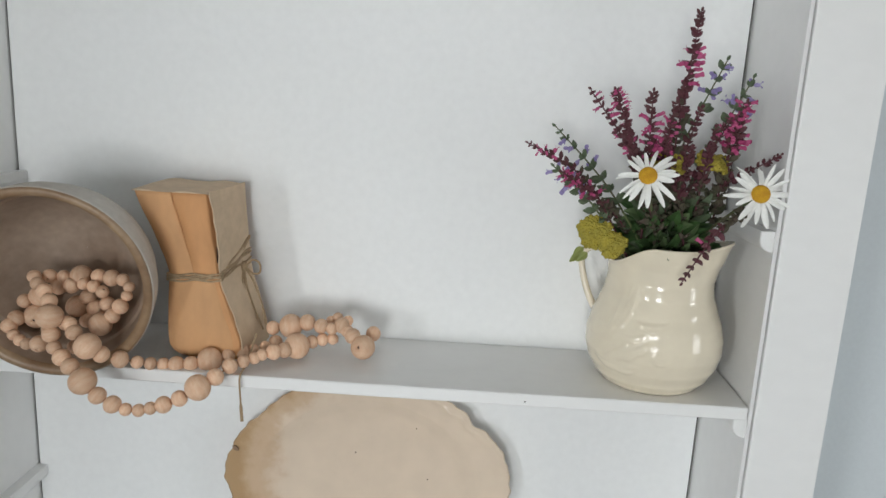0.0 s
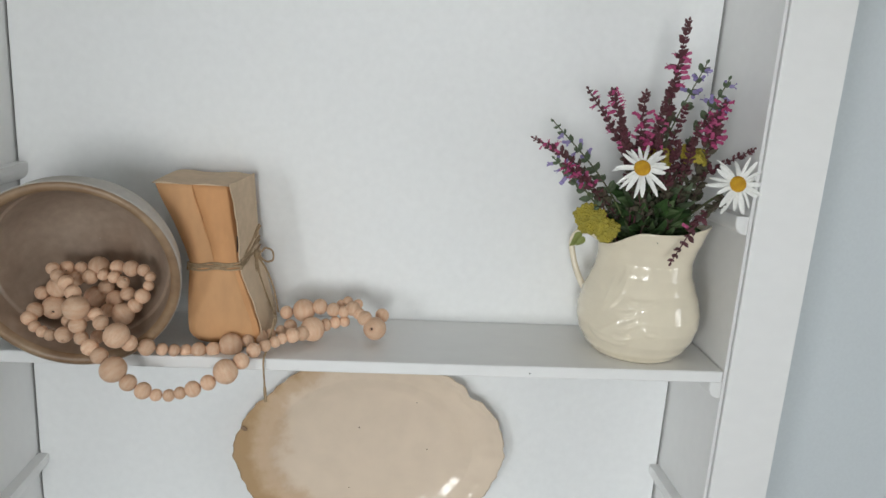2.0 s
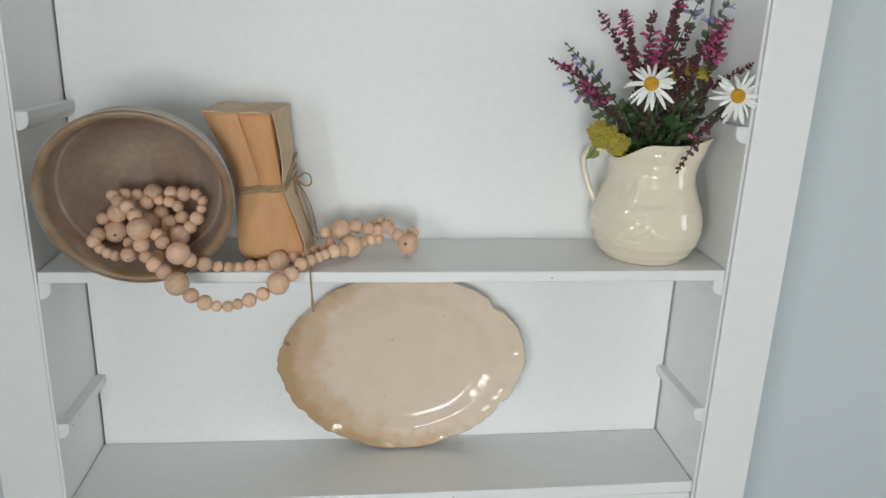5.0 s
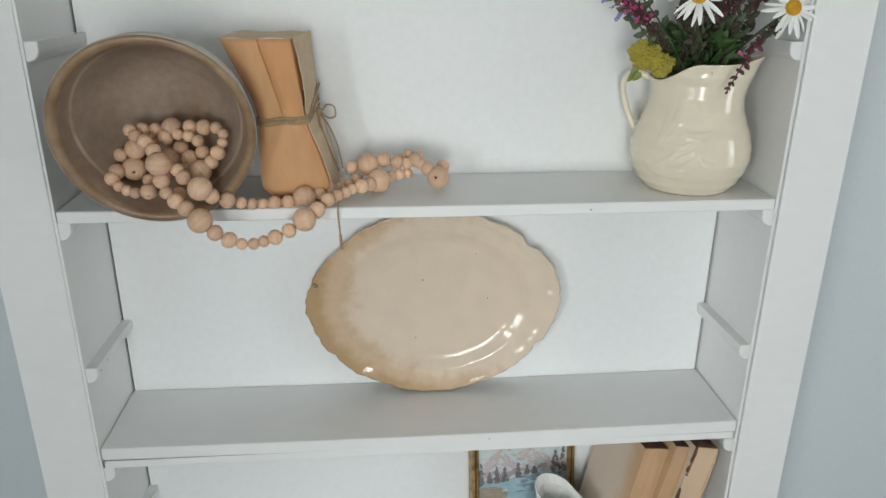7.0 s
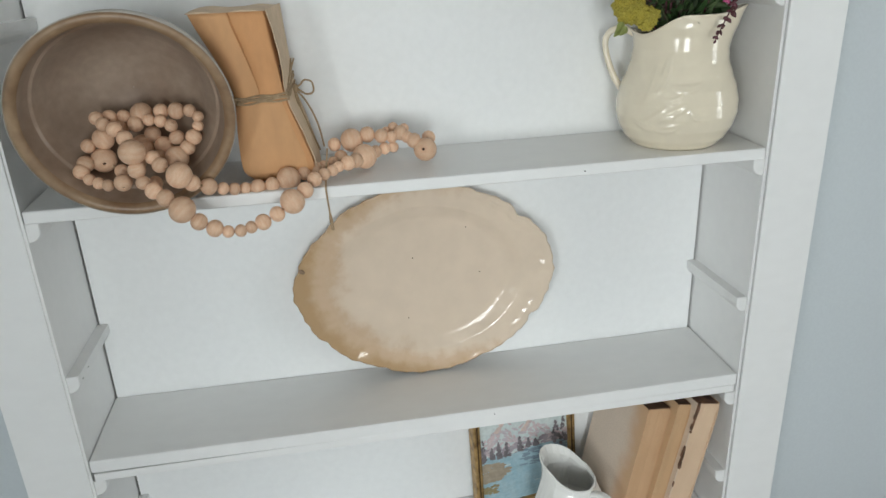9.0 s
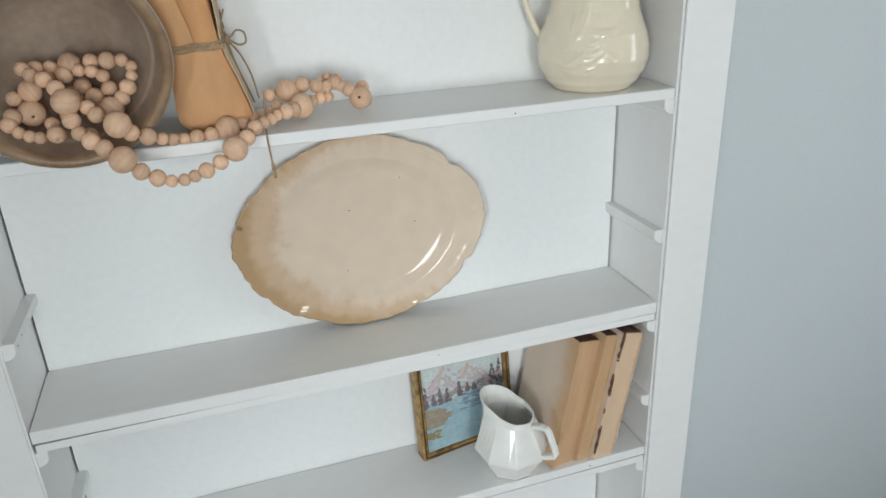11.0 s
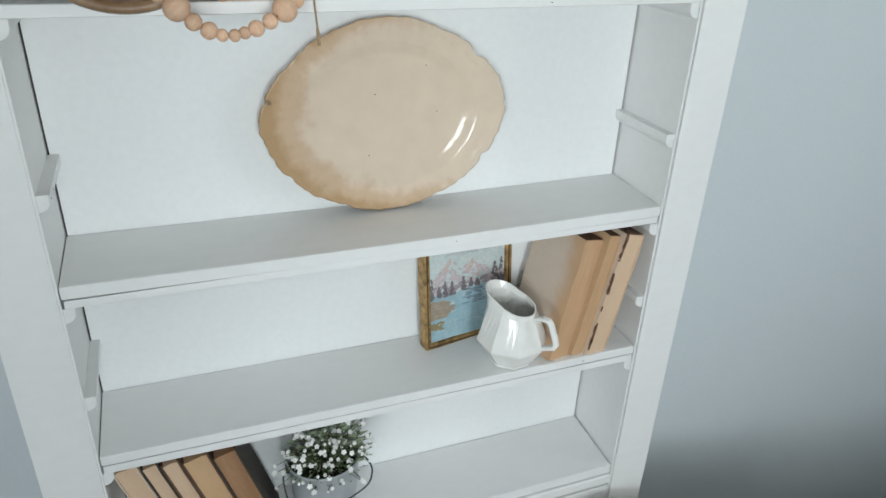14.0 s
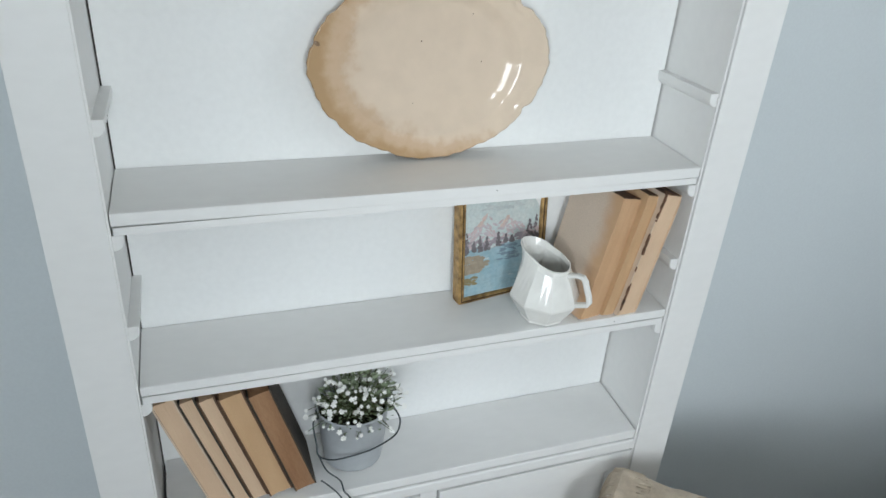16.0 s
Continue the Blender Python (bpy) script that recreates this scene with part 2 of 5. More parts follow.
def thing(name, at, label, category, group="", kind=""):
    ob = new(name)
    ob.matrix_world = at if isinstance(at, Matrix) else Matrix.Translation(at)
    return tagged(ob, label, category, group, kind)


def box(x0, x1, y0, y1, z0, z1, bevel=0.0, bm=None, seg=2):
    own = bm is None
    b = bmesh.new()
    bmesh.ops.create_cube(b, size=1, matrix=Matrix.Translation(((x0 + x1) / 2, (y0 + y1) / 2, (z0 + z1) / 2)) @ Matrix.Diagonal((x1 - x0, y1 - y0, z1 - z0, 1)))
    if bevel:
        bmesh.ops.bevel(b, geom=b.edges[:], offset=bevel, segments=seg, affect="EDGES", profile=0.6)
    if own:
        return b
    return join(bm, b)


def join(bm, b, m=None):
    """Adds the bmesh b to bm, and frees it."""
    if m is not None:
        b.transform(m)
    me = bpy.data.meshes.new("joined")
    b.to_mesh(me)
    b.free()
    bm.from_mesh(me)
    bpy.data.meshes.remove(me)
    return bm


def grid(rows, closed=True, cap0=False, cap1=False, bm=None):
    """Skins rows of points, ring after ring."""
    bm = bm or bmesh.new()
    vs = [[bm.verts.new(p) for p in r] for r in rows]
    n = len(rows[0])
    for a, b in zip(vs, vs[1:]):
        for i in range(n if closed else n - 1):
            j = (i + 1) % n
            bm.faces.new((a[i], a[j], b[j], b[i]))
    if cap0:
        bm.faces.new(vs[0][::-1])
    if cap1:
        bm.faces.new(vs[-1])
    return bm


def lathe(profile, n=48, cap0=False, cap1=False, bm=None):
    return grid([[(r * math.cos(2 * math.pi * i / n), r * math.sin(2 * math.pi * i / n), z) for i in range(n)] for r, z in profile], True, cap0, cap1, bm)


def spline(points, per=6):
    """A smooth line through the points."""
    p = [Vector(points[0])] + [Vector(q) for q in points] + [Vector(points[-1])]
    out = []
    for i in range(1, len(p) - 2):
        a, b, c, d = p[i - 1:i + 3]
        for k in range(per):
            t = k / per
            out.append(0.5 * (2 * b + (c - a) * t + (2 * a - 5 * b + 4 * c - d) * t * t + (3 * b - a - 3 * c + d) * t ** 3))
    return out + [p[-2]]


def tube(points, radius, n=6, bm=None):
    """A round rod along the points; radius a number or a function of 0 to 1."""
    pts = [Vector(p) for p in points]
    rows, side = [], None
    for i, p in enumerate(pts):
        d = (pts[min(i + 1, len(pts) - 1)] - pts[max(i - 1, 0)]).normalized()
        if side is None:
            side = d.orthogonal().normalized()
        side = (side - d * side.dot(d)).normalized()
        up = d.cross(side)
        r = radius(i / (len(pts) - 1)) if callable(radius) else radius
        rows.append([p + r * (math.cos(2 * math.pi * k / n) * side + math.sin(2 * math.pi * k / n) * up) for k in range(n)])
    return grid(rows, True, True, True, bm)


def aim(at, direction, roll=0.0):
    """The pose that lays local z along a direction."""
    return Matrix.Translation(at) @ Vector(direction).to_track_quat("Z", "Y").to_matrix().to_4x4() @ Matrix.Rotation(roll, 4, "Z")


# ---- the room ----
def structure(name, bm, mat, label, category):
    return tagged(part(name, bm, mat), label, category, kind="structure")


T = 0.14
structure("wall_north", box(ROOM_X0 - T, ROOM_X1 + T, ROOM_Y1, ROOM_Y1 + T, FLOOR_Z, ROOM_Z), WALL, "matt blue-grey painted wall behind the shelves", "wall")
structure("ceiling", box(ROOM_X0 - T, ROOM_X1 + T, ROOM_Y0 - T, ROOM_Y1 + T, ROOM_Z, ROOM_Z + 0.1), PLASTER, "plain white plaster ceiling", "ceiling")
structure("floor", box(ROOM_X0 - T, ROOM_X1 + T, ROOM_Y0 - T, ROOM_Y1 + T, FLOOR_Z - 0.1, FLOOR_Z), FLOORING, "plain brown wooden floor", "floor")


def pierced(name, openings, label):
    """The wall behind the camera, with its window openings."""
    bm = bmesh.new()
    at = ROOM_X0 - T
    for c, w, z0, z1, power in openings:
        for u0, u1, v0, v1 in ((at, c - w / 2, FLOOR_Z, ROOM_Z), (c - w / 2, c + w / 2, FLOOR_Z, z0), (c - w / 2, c + w / 2, z1, ROOM_Z)):
            box(u0, u1, ROOM_Y0 - T, ROOM_Y0, v0, v1, bm=bm)
        at = c + w / 2
    box(at, ROOM_X1 + T, ROOM_Y0 - T, ROOM_Y0, FLOOR_Z, ROOM_Z, bm=bm)
    structure(name, bm, WALL, label, "wall")


def window(name, m, width, h):
    w = thing(name, m, "white wooden sash window with glazing bars", "window", kind="structure")
    e = 0.045
    for a, b, c, d in ((-width / 2, -width / 2 + e, 0, h), (width / 2 - e, width / 2, 0, h), (-width / 2 + e, width / 2 - e, 0, e), (-width / 2 + e, width / 2 - e, h - e, h)):
        part("window_frame", box(a, b, -0.075, -0.03, c, d), WHITE, w)
    part("glazing_bar", box(-0.012, 0.012, -0.07, -0.04, e, h - e), WHITE, w)
    part("glazing_bar", box(-width / 2 + e, width / 2 - e, -0.072, -0.038, h / 2 - 0.02, h / 2 + 0.02), WHITE, w)


pierced("wall_south", WINDOWS, "matt blue-grey painted wall with two windows")
structure("wall_west", box(ROOM_X0 - T, ROOM_X0, ROOM_Y0, ROOM_Y1, FLOOR_Z, ROOM_Z), WALL, "plain blue-grey painted wall", "wall")
# unseen partition, added to block the far window's light from the left stile
structure("light_blocker", box(-1.17, -1.05, -0.45, ROOM_Y1, FLOOR_Z, ROOM_Z), WALL, "unseen blue-grey wall added to keep daylight off the bookcase's left side", "wall")
# the east opening and its sash are invented to hold that fill light
wy, ww, wz0, wz1, power = EAST_FILL
east = bmesh.new()
for v0, v1, z0, z1 in ((ROOM_Y0, wy - ww / 2, FLOOR_Z, ROOM_Z), (wy + ww / 2, ROOM_Y1, FLOOR_Z, ROOM_Z), (wy - ww / 2, wy + ww / 2, FLOOR_Z, wz0), (wy - ww / 2, wy + ww / 2, wz1, ROOM_Z)):
    box(ROOM_X1, ROOM_X1 + T, v0, v1, z0, z1, bm=east)
structure("wall_east", east, WALL, "plain blue-grey painted wall with an added opening for fill light", "wall")
window("window_3", Matrix.Translation((ROOM_X1, wy, wz0)) @ Matrix.Rotation(radians(90), 4, "Z"), ww, wz1 - wz0)
for k, (wx, ww, wz0, wz1, power) in enumerate(WINDOWS):
    window("window_%d" % (k + 1), Matrix.Translation((wx, ROOM_Y0, wz0)), ww, wz1 - wz0)

# ---- the bookcase ----
L, R, FRONT, BACK = -0.620, 0.323, 0.826, 0.980
TOP = 2.15
SHELVES = [1.508, 1.155, 0.862, 0.557]
THICK = [0.0155, 0.019, 0.017, 0.021]
RISE = [0.004, 0.003, 0.007, 0.010]  # how far each board climbs towards the back


def sagged_board(x0, x1, y0, y1, z1, thick, sag, bevel, rise):
    """A shelf board that bends a little between its ends."""
    bm = bmesh.new()
    n = 24
    rows = []
    for i in range(n + 1):
        x = x0 + (x1 - x0) * i / n
        dz = -sag * math.sin(math.pi * i / n)
        e = bevel
        sec = [(y0 + e, z1), (y1, z1), (y1, z1 - thick), (y0 + e, z1 - thick), (y0, z1 - thick + e), (y0, z1 - e)]
        rows.append([(x, y, z + dz + rise * (y - y0) / (y1 - y0)) for y, z in sec])
    return grid(rows, True, True, True, bm)


def cleat(x_wall, side, z_top, parent, ox):
    """A batten on the side panel, its lower inner edge rounded, with a scooped front end."""
    w, h = 0.015, 0.024
    sec = [(0, 0), (w, 0), (w, -h * 0.45)]
    sec += [(w * math.cos(a) * 0.98 + 0.0, -h * 0.45 - h * 0.55 * math.sin(a)) for a in [math.pi / 2 * k / 5 for k in range(1, 6)]]
    rows = []
    for y, k in ((0.829, 0.93), (0.8305, 1.0), (BACK - 0.001, 1.0)):
        rows.append([(x_wall - ox + side * px * k, y - FRONT, z_top + pz * k - (1 - k) * h * 0.3) for px, pz in sec])
    part("cleat", grid(rows, True, True, True), WHITE, parent, "white batten with a rounded end")


def bookcase():
    bc = thing("bookcase", ((L + R) / 2, FRONT, 0), "tall white painted wooden bookcase over a cupboard", "bookcase")
    ox = (L + R) / 2
    l, r, b = L - ox, R - ox, BACK - FRONT
    part("side_panel", box(l - 0.018, l, 0, b + 0.012, FLOOR_Z, TOP, 0.001), WHITE, bc)
    right = box(r, r + 0.0042, 0, 0.009, FLOOR_Z, TOP)
    box(r, r + 0.018, 0.009, b + 0.012, FLOOR_Z, TOP, bm=right)
    part("side_panel", right, WHITE, bc)
    # dark floor of the groove: the joint's shade put into its colour
    part("joint", box(r + 0.0044, r + 0.0054, 0.006, 0.0085, FLOOR_Z + 0.01, TOP - 0.01), GAP, bc, "dark strip for the shade in the joint beside the stile")
    part("back_panel", box(l + 0.0030, r - 0.0038, b, b + 0.006, 0.05, TOP - 0.01), BACKING, bc, "white back board with faint brush marks")
    # dark-coloured sheet, added so that the gap at the back reads as shaded
    part("backing_board", box(l, r, b + 0.007, b + 0.012, 0.05, TOP - 0.01), GAP, bc, "dark sheet for the shade inside the gap")
    part("stile", box(l - 0.083, l - 0.003, -0.003, 0.014, FLOOR_Z, TOP, 0.0015), WHITE, bc)
    part("stile", box(r + 0.0056, r + 0.087, -0.003, 0.014, FLOOR_Z, TOP, 0.0015), WHITE, bc)
    part("top_board", box(l - 0.083, r + 0.087, -0.02, b + 0.012, TOP, TOP + 0.025, 0.002), WHITE, bc)
    for k, (z, t) in enumerate(zip(SHELVES, THICK)):
        sag = (0.001, 0.0025, 0.001, 0.0)[k]
        part("shelf", sagged_board(l + (0.0018, 0.0018, 0.002, 0.0065)[k], r - (0.0018, 0.002, 0.002, 0.0035)[k], 0.0, b - 0.0018, z, t, sag, 0.0012, RISE[k]), WHITE, bc)
        if k in (1, 2):
            strip = box(l + 0.003, r - 0.003, 0.001, 0.016, z - t - (0.0145, 0.0165)[k - 1], z - t - (0.0028, 0.0026)[k - 1], 0.001)
            for v in strip.verts:
                v.co.z += (0.0018, 0.0)[k - 1] * (v.co.x - l) / (r - l)
            part("front_strip", strip, WHITE, bc)
    for x, s in ((L, 1), (R, -1)):
        for z in (1.714, SHELVES[0] - THICK[0], 1.284, SHELVES[1] - 0.034, 0.972, SHELVES[2] - 0.0345):
            cleat(x, s, z, bc, ox)
    # small nail heads and chips in the paint
    for x, y, z, q in ((0.066, FRONT - 0.0003, 1.498, 0.0011), (L + 0.0152, 0.868, 1.276, 0.0012), (L + 0.0152, 0.842, 1.274, 0.0014), (-0.06, FRONT - 0.0003, 1.143, 0.0009), (0.21, FRONT - 0.0003, 0.852, 0.0012)):
        bm = bmesh.new()
        bmesh.ops.create_icosphere(bm, subdivisions=2, radius=q, matrix=Matrix.Translation((x - ox, y - FRONT, z)) @ Matrix.Diagonal((1.2 if y < FRONT else 0.3, 0.3 if y < FRONT else 1.0, 0.8, 1)))
        part("paint_chip", bm, GAP, bc, "small dark chip in the paint")
    # cupboard below the last shelf
    part("rail", box(l + 0.001, r - 0.001, -0.004, 0.02, 0.508, 0.5330, 0.0045, seg=3), WHITE, bc)
    part("centre_stile", box(-0.005, 0.03, 0.005, 0.02, FLOOR_Z + 0.06, 0.505, 0.001), WHITE, bc)
    part("plinth", box(l + 0.001, r - 0.001, 0.005, 0.02, FLOOR_Z, FLOOR_Z + 0.058, 0.001), WHITE, bc)
    for x0, x1 in ((l + 0.004, -0.008), (0.033, r - 0.004)):
        d = part("door", box(x0, x1, 0.002, 0.019, FLOOR_Z + 0.062, 0.503, 0.0015), WHITE, bc)
        for a, e, f, g in ((x0, x1, 0.455, 0.503), (x0, x1, FLOOR_Z + 0.062, FLOOR_Z + 0.11), (x0, x0 + 0.05, FLOOR_Z + 0.11, 0.455), (x1 - 0.05, x1, FLOOR_Z + 0.11, 0.455)):
            part("door_rail", box(a, e, -0.004, 0.002, f, g, 0.001), WHITE, d)


bookcase()


# ---- top shelf ----
def bowl():
    """Turned on its side, its mouth towards the room."""
    n = 72
    m = Matrix.Translation((-0.4775, 0.794, 1.6110)) @ Matrix.Rotation(radians(9), 4, "Z") @ Matrix.Rotation(radians(101), 4, "X") @ Matrix.Rotation(radians(-4), 4, "Y")
    t = thing("bowl", m, "large brown clay bowl with chalky grey outside, lying on its side", "bowl")
    R0 = 0.1162
    wob = lambda a: 1 + 0.006 * math.sin(2 * a + 0.6) + 0.004 * math.sin(3 * a)

    def rings(profile):
        return grid([[(r * wob(2 * math.pi * i / n) * math.cos(2 * math.pi * i / n), r * wob(2 * math.pi * i / n) * math.sin(2 * math.pi * i / n), z) for i in range(n)] for r, z in profile])

    outer = [(R0 - 0.001, -0.004), (R0 - 0.0008, -0.012), (R0 - 0.0045, -0.035), (R0 - 0.015, -0.062), (R0 - 0.032, -0.088), (R0 - 0.052, -0.108), (R0 - 0.075, -0.120), (0.001, -0.124)]
    part("outside", rings(outer), CLAY_OUT, t, "chalky grey outer face", True)
    rim = [(R0 - 0.0008, -0.0045), (R0 + 0.0005, -0.001), (R0 - 0.002, 0.001), (R0 - 0.006, 0.0010), (R0 - 0.0095, -0.001), (R0 - 0.0115, -0.006)]
    part("rim", rings(rim), CLAY_RIM, t, "worn tan rim", True)
    edge = [(R0 - 0.0006, -0.0052), (R0 + 0.0014, -0.0040), (R0 + 0.0016, -0.0022), (R0 + 0.0006, -0.0012)]
    part("worn_edge", rings(edge), CLAY_OUT, t, "pale worn line along the rim", True)
    inner = [(R0 - 0.0113, -0.0055), (R0 - 0.0128, -0.015), (R0 - 0.0165, -0.032), (R0 - 0.0172, -0.0335), (R0 - 0.0192, -0.0345), (R0 - 0.0205, -0.0370), (R0 - 0.0295, -0.06), (R0 - 0.043, -0.084), (R0 - 0.062, -0.100), (0.035, -0.1085), (0.015, -0.111), (0.0005, -0.1115)]
    part("inside", rings(inner), CLAY, t, "smooth brown glazed inside", True)


bowl()


def bead_mesh(name):
    """A turned ball, its bore ends closed by dark caps that paint the hole's shade."""
    n, m = 20, 12
    a0 = 0.20
    prof = [(0.12, math.cos(a0) - 0.25), (math.sin(a0) * 0.85, math.cos(a0) - 0.02)]
    prof += [(math.sin(a0 + (math.pi - 2 * a0) * k / m), math.cos(a0 + (math.pi - 2 * a0) * k / m)) for k in range(m + 1)]
    prof += [(math.sin(a0) * 0.85, -math.cos(a0) + 0.02), (0.12, -math.cos(a0) + 0.25)]
    bm = lathe(prof, n, True, True)
    me = bpy.data.meshes.new(name)
    bm.to_mesh(me)
    bm.free()
    me.materials.append(BEAD)
    me.materials.append(HOLE_SHADE)
    for p in me.polygons:
        p.use_smooth = len(p.vertices) == 4
        if len(p.vertices) != 4:
            p.material_index = 1
    return me


STRANDS = {}
STRANDS["front_loop"] = [
    (-0.478, 0.8, 1.574, 0.0146), (-0.476, 0.797, 1.554, 0.0098), (-0.471, 0.793, 1.54, 0.0080), (-0.46, 0.788, 1.531, 0.0098),
    (-0.448, 0.783, 1.523, 0.0097), (-0.431, 0.777, 1.509, 0.0151), (-0.415, 0.777, 1.493, 0.0098), (-0.399, 0.778, 1.483, 0.0099),
    (-0.385, 0.78, 1.477, 0.0072), (-0.371, 0.782, 1.476, 0.0073), (-0.359, 0.785, 1.478, 0.0073), (-0.345, 0.788, 1.482, 0.0096),
    (-0.328, 0.792, 1.489, 0.0092), (-0.309, 0.798, 1.501, 0.0148), (-0.293, 0.81, 1.51, 0.0099), (-0.281, 0.826, 1.518, 0.0091),
    (-0.269, 0.838, 1.52, 0.0077), (-0.258, 0.846, 1.522, 0.0073), (-0.25, 0.85, 1.525, 0.0069), (-0.238, 0.857, 1.527, 0.0094),
    (-0.227, 0.866, 1.527, 0.0095), (-0.215, 0.88, 1.528, 0.0157),
]
STRANDS["back_run"] = [
    (-0.459, 0.806, 1.565, 0.0081), (-0.451, 0.8, 1.557, 0.0089), (-0.43, 0.789, 1.546, 0.0147), (-0.419, 0.797, 1.534, 0.0095),
    (-0.403, 0.808, 1.525, 0.0101), (-0.389, 0.82, 1.518, 0.0075), (-0.377, 0.828, 1.514, 0.0075), (-0.365, 0.836, 1.511, 0.0076),
    (-0.35, 0.838, 1.511, 0.0096), (-0.333, 0.84, 1.512, 0.0091), (-0.313, 0.848, 1.515, 0.0151), (-0.294, 0.858, 1.518, 0.0084),
    (-0.279, 0.868, 1.52, 0.0090), (-0.268, 0.876, 1.521, 0.0070), (-0.256, 0.884, 1.523, 0.0071), (-0.245, 0.892, 1.527, 0.0087),
]
STRANDS["end_loop"] = [
    (-0.252, 0.905, 1.541, 0.0088), (-0.229, 0.905, 1.545, 0.0150), (-0.208, 0.905, 1.551, 0.0103), (-0.19, 0.903, 1.548, 0.0093),
    (-0.176, 0.902, 1.546, 0.0078), (-0.164, 0.905, 1.55, 0.0099), (-0.156, 0.899, 1.545, 0.0078), (-0.148, 0.893, 1.541, 0.0098),
    (-0.134, 0.888, 1.529, 0.0150),
]
STRANDS["far_end"] = [
    (-0.199, 0.893, 1.53, 0.0082), (-0.187, 0.898, 1.532, 0.0078), (-0.175, 0.903, 1.532, 0.0073), (-0.172, 0.92, 1.555, 0.0068),
    (-0.181, 0.922, 1.549, 0.0069), (-0.125, 0.915, 1.538, 0.0095), (-0.158, 0.915, 1.553, 0.0068),
]
STRANDS["bowl_top"] = [
    (-0.521, 0.845, 1.607, 0.0078), (-0.513, 0.837, 1.601, 0.0077), (-0.499, 0.827, 1.596, 0.0086), (-0.487, 0.816, 1.587, 0.0090),
    (-0.51, 0.858, 1.605, 0.0084), (-0.495, 0.862, 1.604, 0.0079), (-0.475, 0.865, 1.605, 0.0132), (-0.452, 0.862, 1.607, 0.0089),
    (-0.434, 0.858, 1.607, 0.0099), (-0.418, 0.853, 1.607, 0.0075), (-0.409, 0.849, 1.6, 0.0066), (-0.41, 0.845, 1.59, 0.0065),
    (-0.416, 0.84, 1.578, 0.0093), (-0.424, 0.836, 1.567, 0.0088), (-0.437, 0.832, 1.557, 0.0134),
]
STRANDS["bowl_mid"] = [
    (-0.481, 0.853, 1.596, 0.0093), (-0.465, 0.85, 1.6, 0.0070), (-0.452, 0.849, 1.598, 0.0074), (-0.441, 0.848, 1.592, 0.0075),
    (-0.466, 0.861, 1.581, 0.0094), (-0.437, 0.85, 1.577, 0.0089), (-0.455, 0.858, 1.567, 0.0109), (-0.48, 0.861, 1.568, 0.0132),
    (-0.501, 0.861, 1.592, 0.0103), (-0.52, 0.852, 1.581, 0.0125), (-0.537, 0.848, 1.575, 0.0083), (-0.459, 0.843, 1.557, 0.0084),
]
STRANDS["bowl_left"] = [
    (-0.54, 0.835, 1.557, 0.0096), (-0.544, 0.827, 1.55, 0.0091), (-0.535, 0.82, 1.542, 0.0068), (-0.524, 0.814, 1.538, 0.0068),
    (-0.513, 0.809, 1.536, 0.0067), (-0.495, 0.804, 1.539, 0.0098), (-0.523, 0.848, 1.557, 0.0144), (-0.503, 0.836, 1.545, 0.0078),
    (-0.464, 0.822, 1.531, 0.0083), (-0.485, 0.845, 1.551, 0.0093),
]


def garland():
    g = thing("bead_garland", (-0.40, 0.83, 1.508), "long garland of raw pale wooden beads spilling from the bowl", "garland")
    me = bead_mesh("bead")
    cord = bmesh.new()
    for name, beads in STRANDS.items():
        pts = [Vector(b[:3]) - g.location for b in beads]
        for i, (p, b) in enumerate(zip(pts, beads)):
            ob = new("bead", me)
            ob.parent = g
            d = pts[min(i + 1, len(pts) - 1)] - pts[max(i - 1, 0)]
            if name == "end_loop" and i == len(pts) - 1:
                d = Vector((-0.35, -0.9, 0.25))
            ob.matrix_basis = aim(p, d, i * 1.3) @ Matrix.Diagonal((b[3] * 1.03, b[3] * 1.03, b[3] * 0.98, 1))
        for a, c, u, v in zip(pts, pts[1:], beads, beads[1:]):
            if (a - c).length < u[3] + v[3] + 0.006:
                tube([a, c], 0.0011, 5, cord)
    part("cord", cord, TWINE, g, "thin jute cord")


garland()


def along(table, k):
    """A value read from a short table of (k, value) steps, eased between them."""
    for (a, u), (b, v) in zip(table, table[1:]):
        if k <= b:
            t = (k - a) / (b - a)
            return u + (v - u) * (0.85 * t + 0.15 * t * t * (3 - 2 * t))
    return table[-1][1]


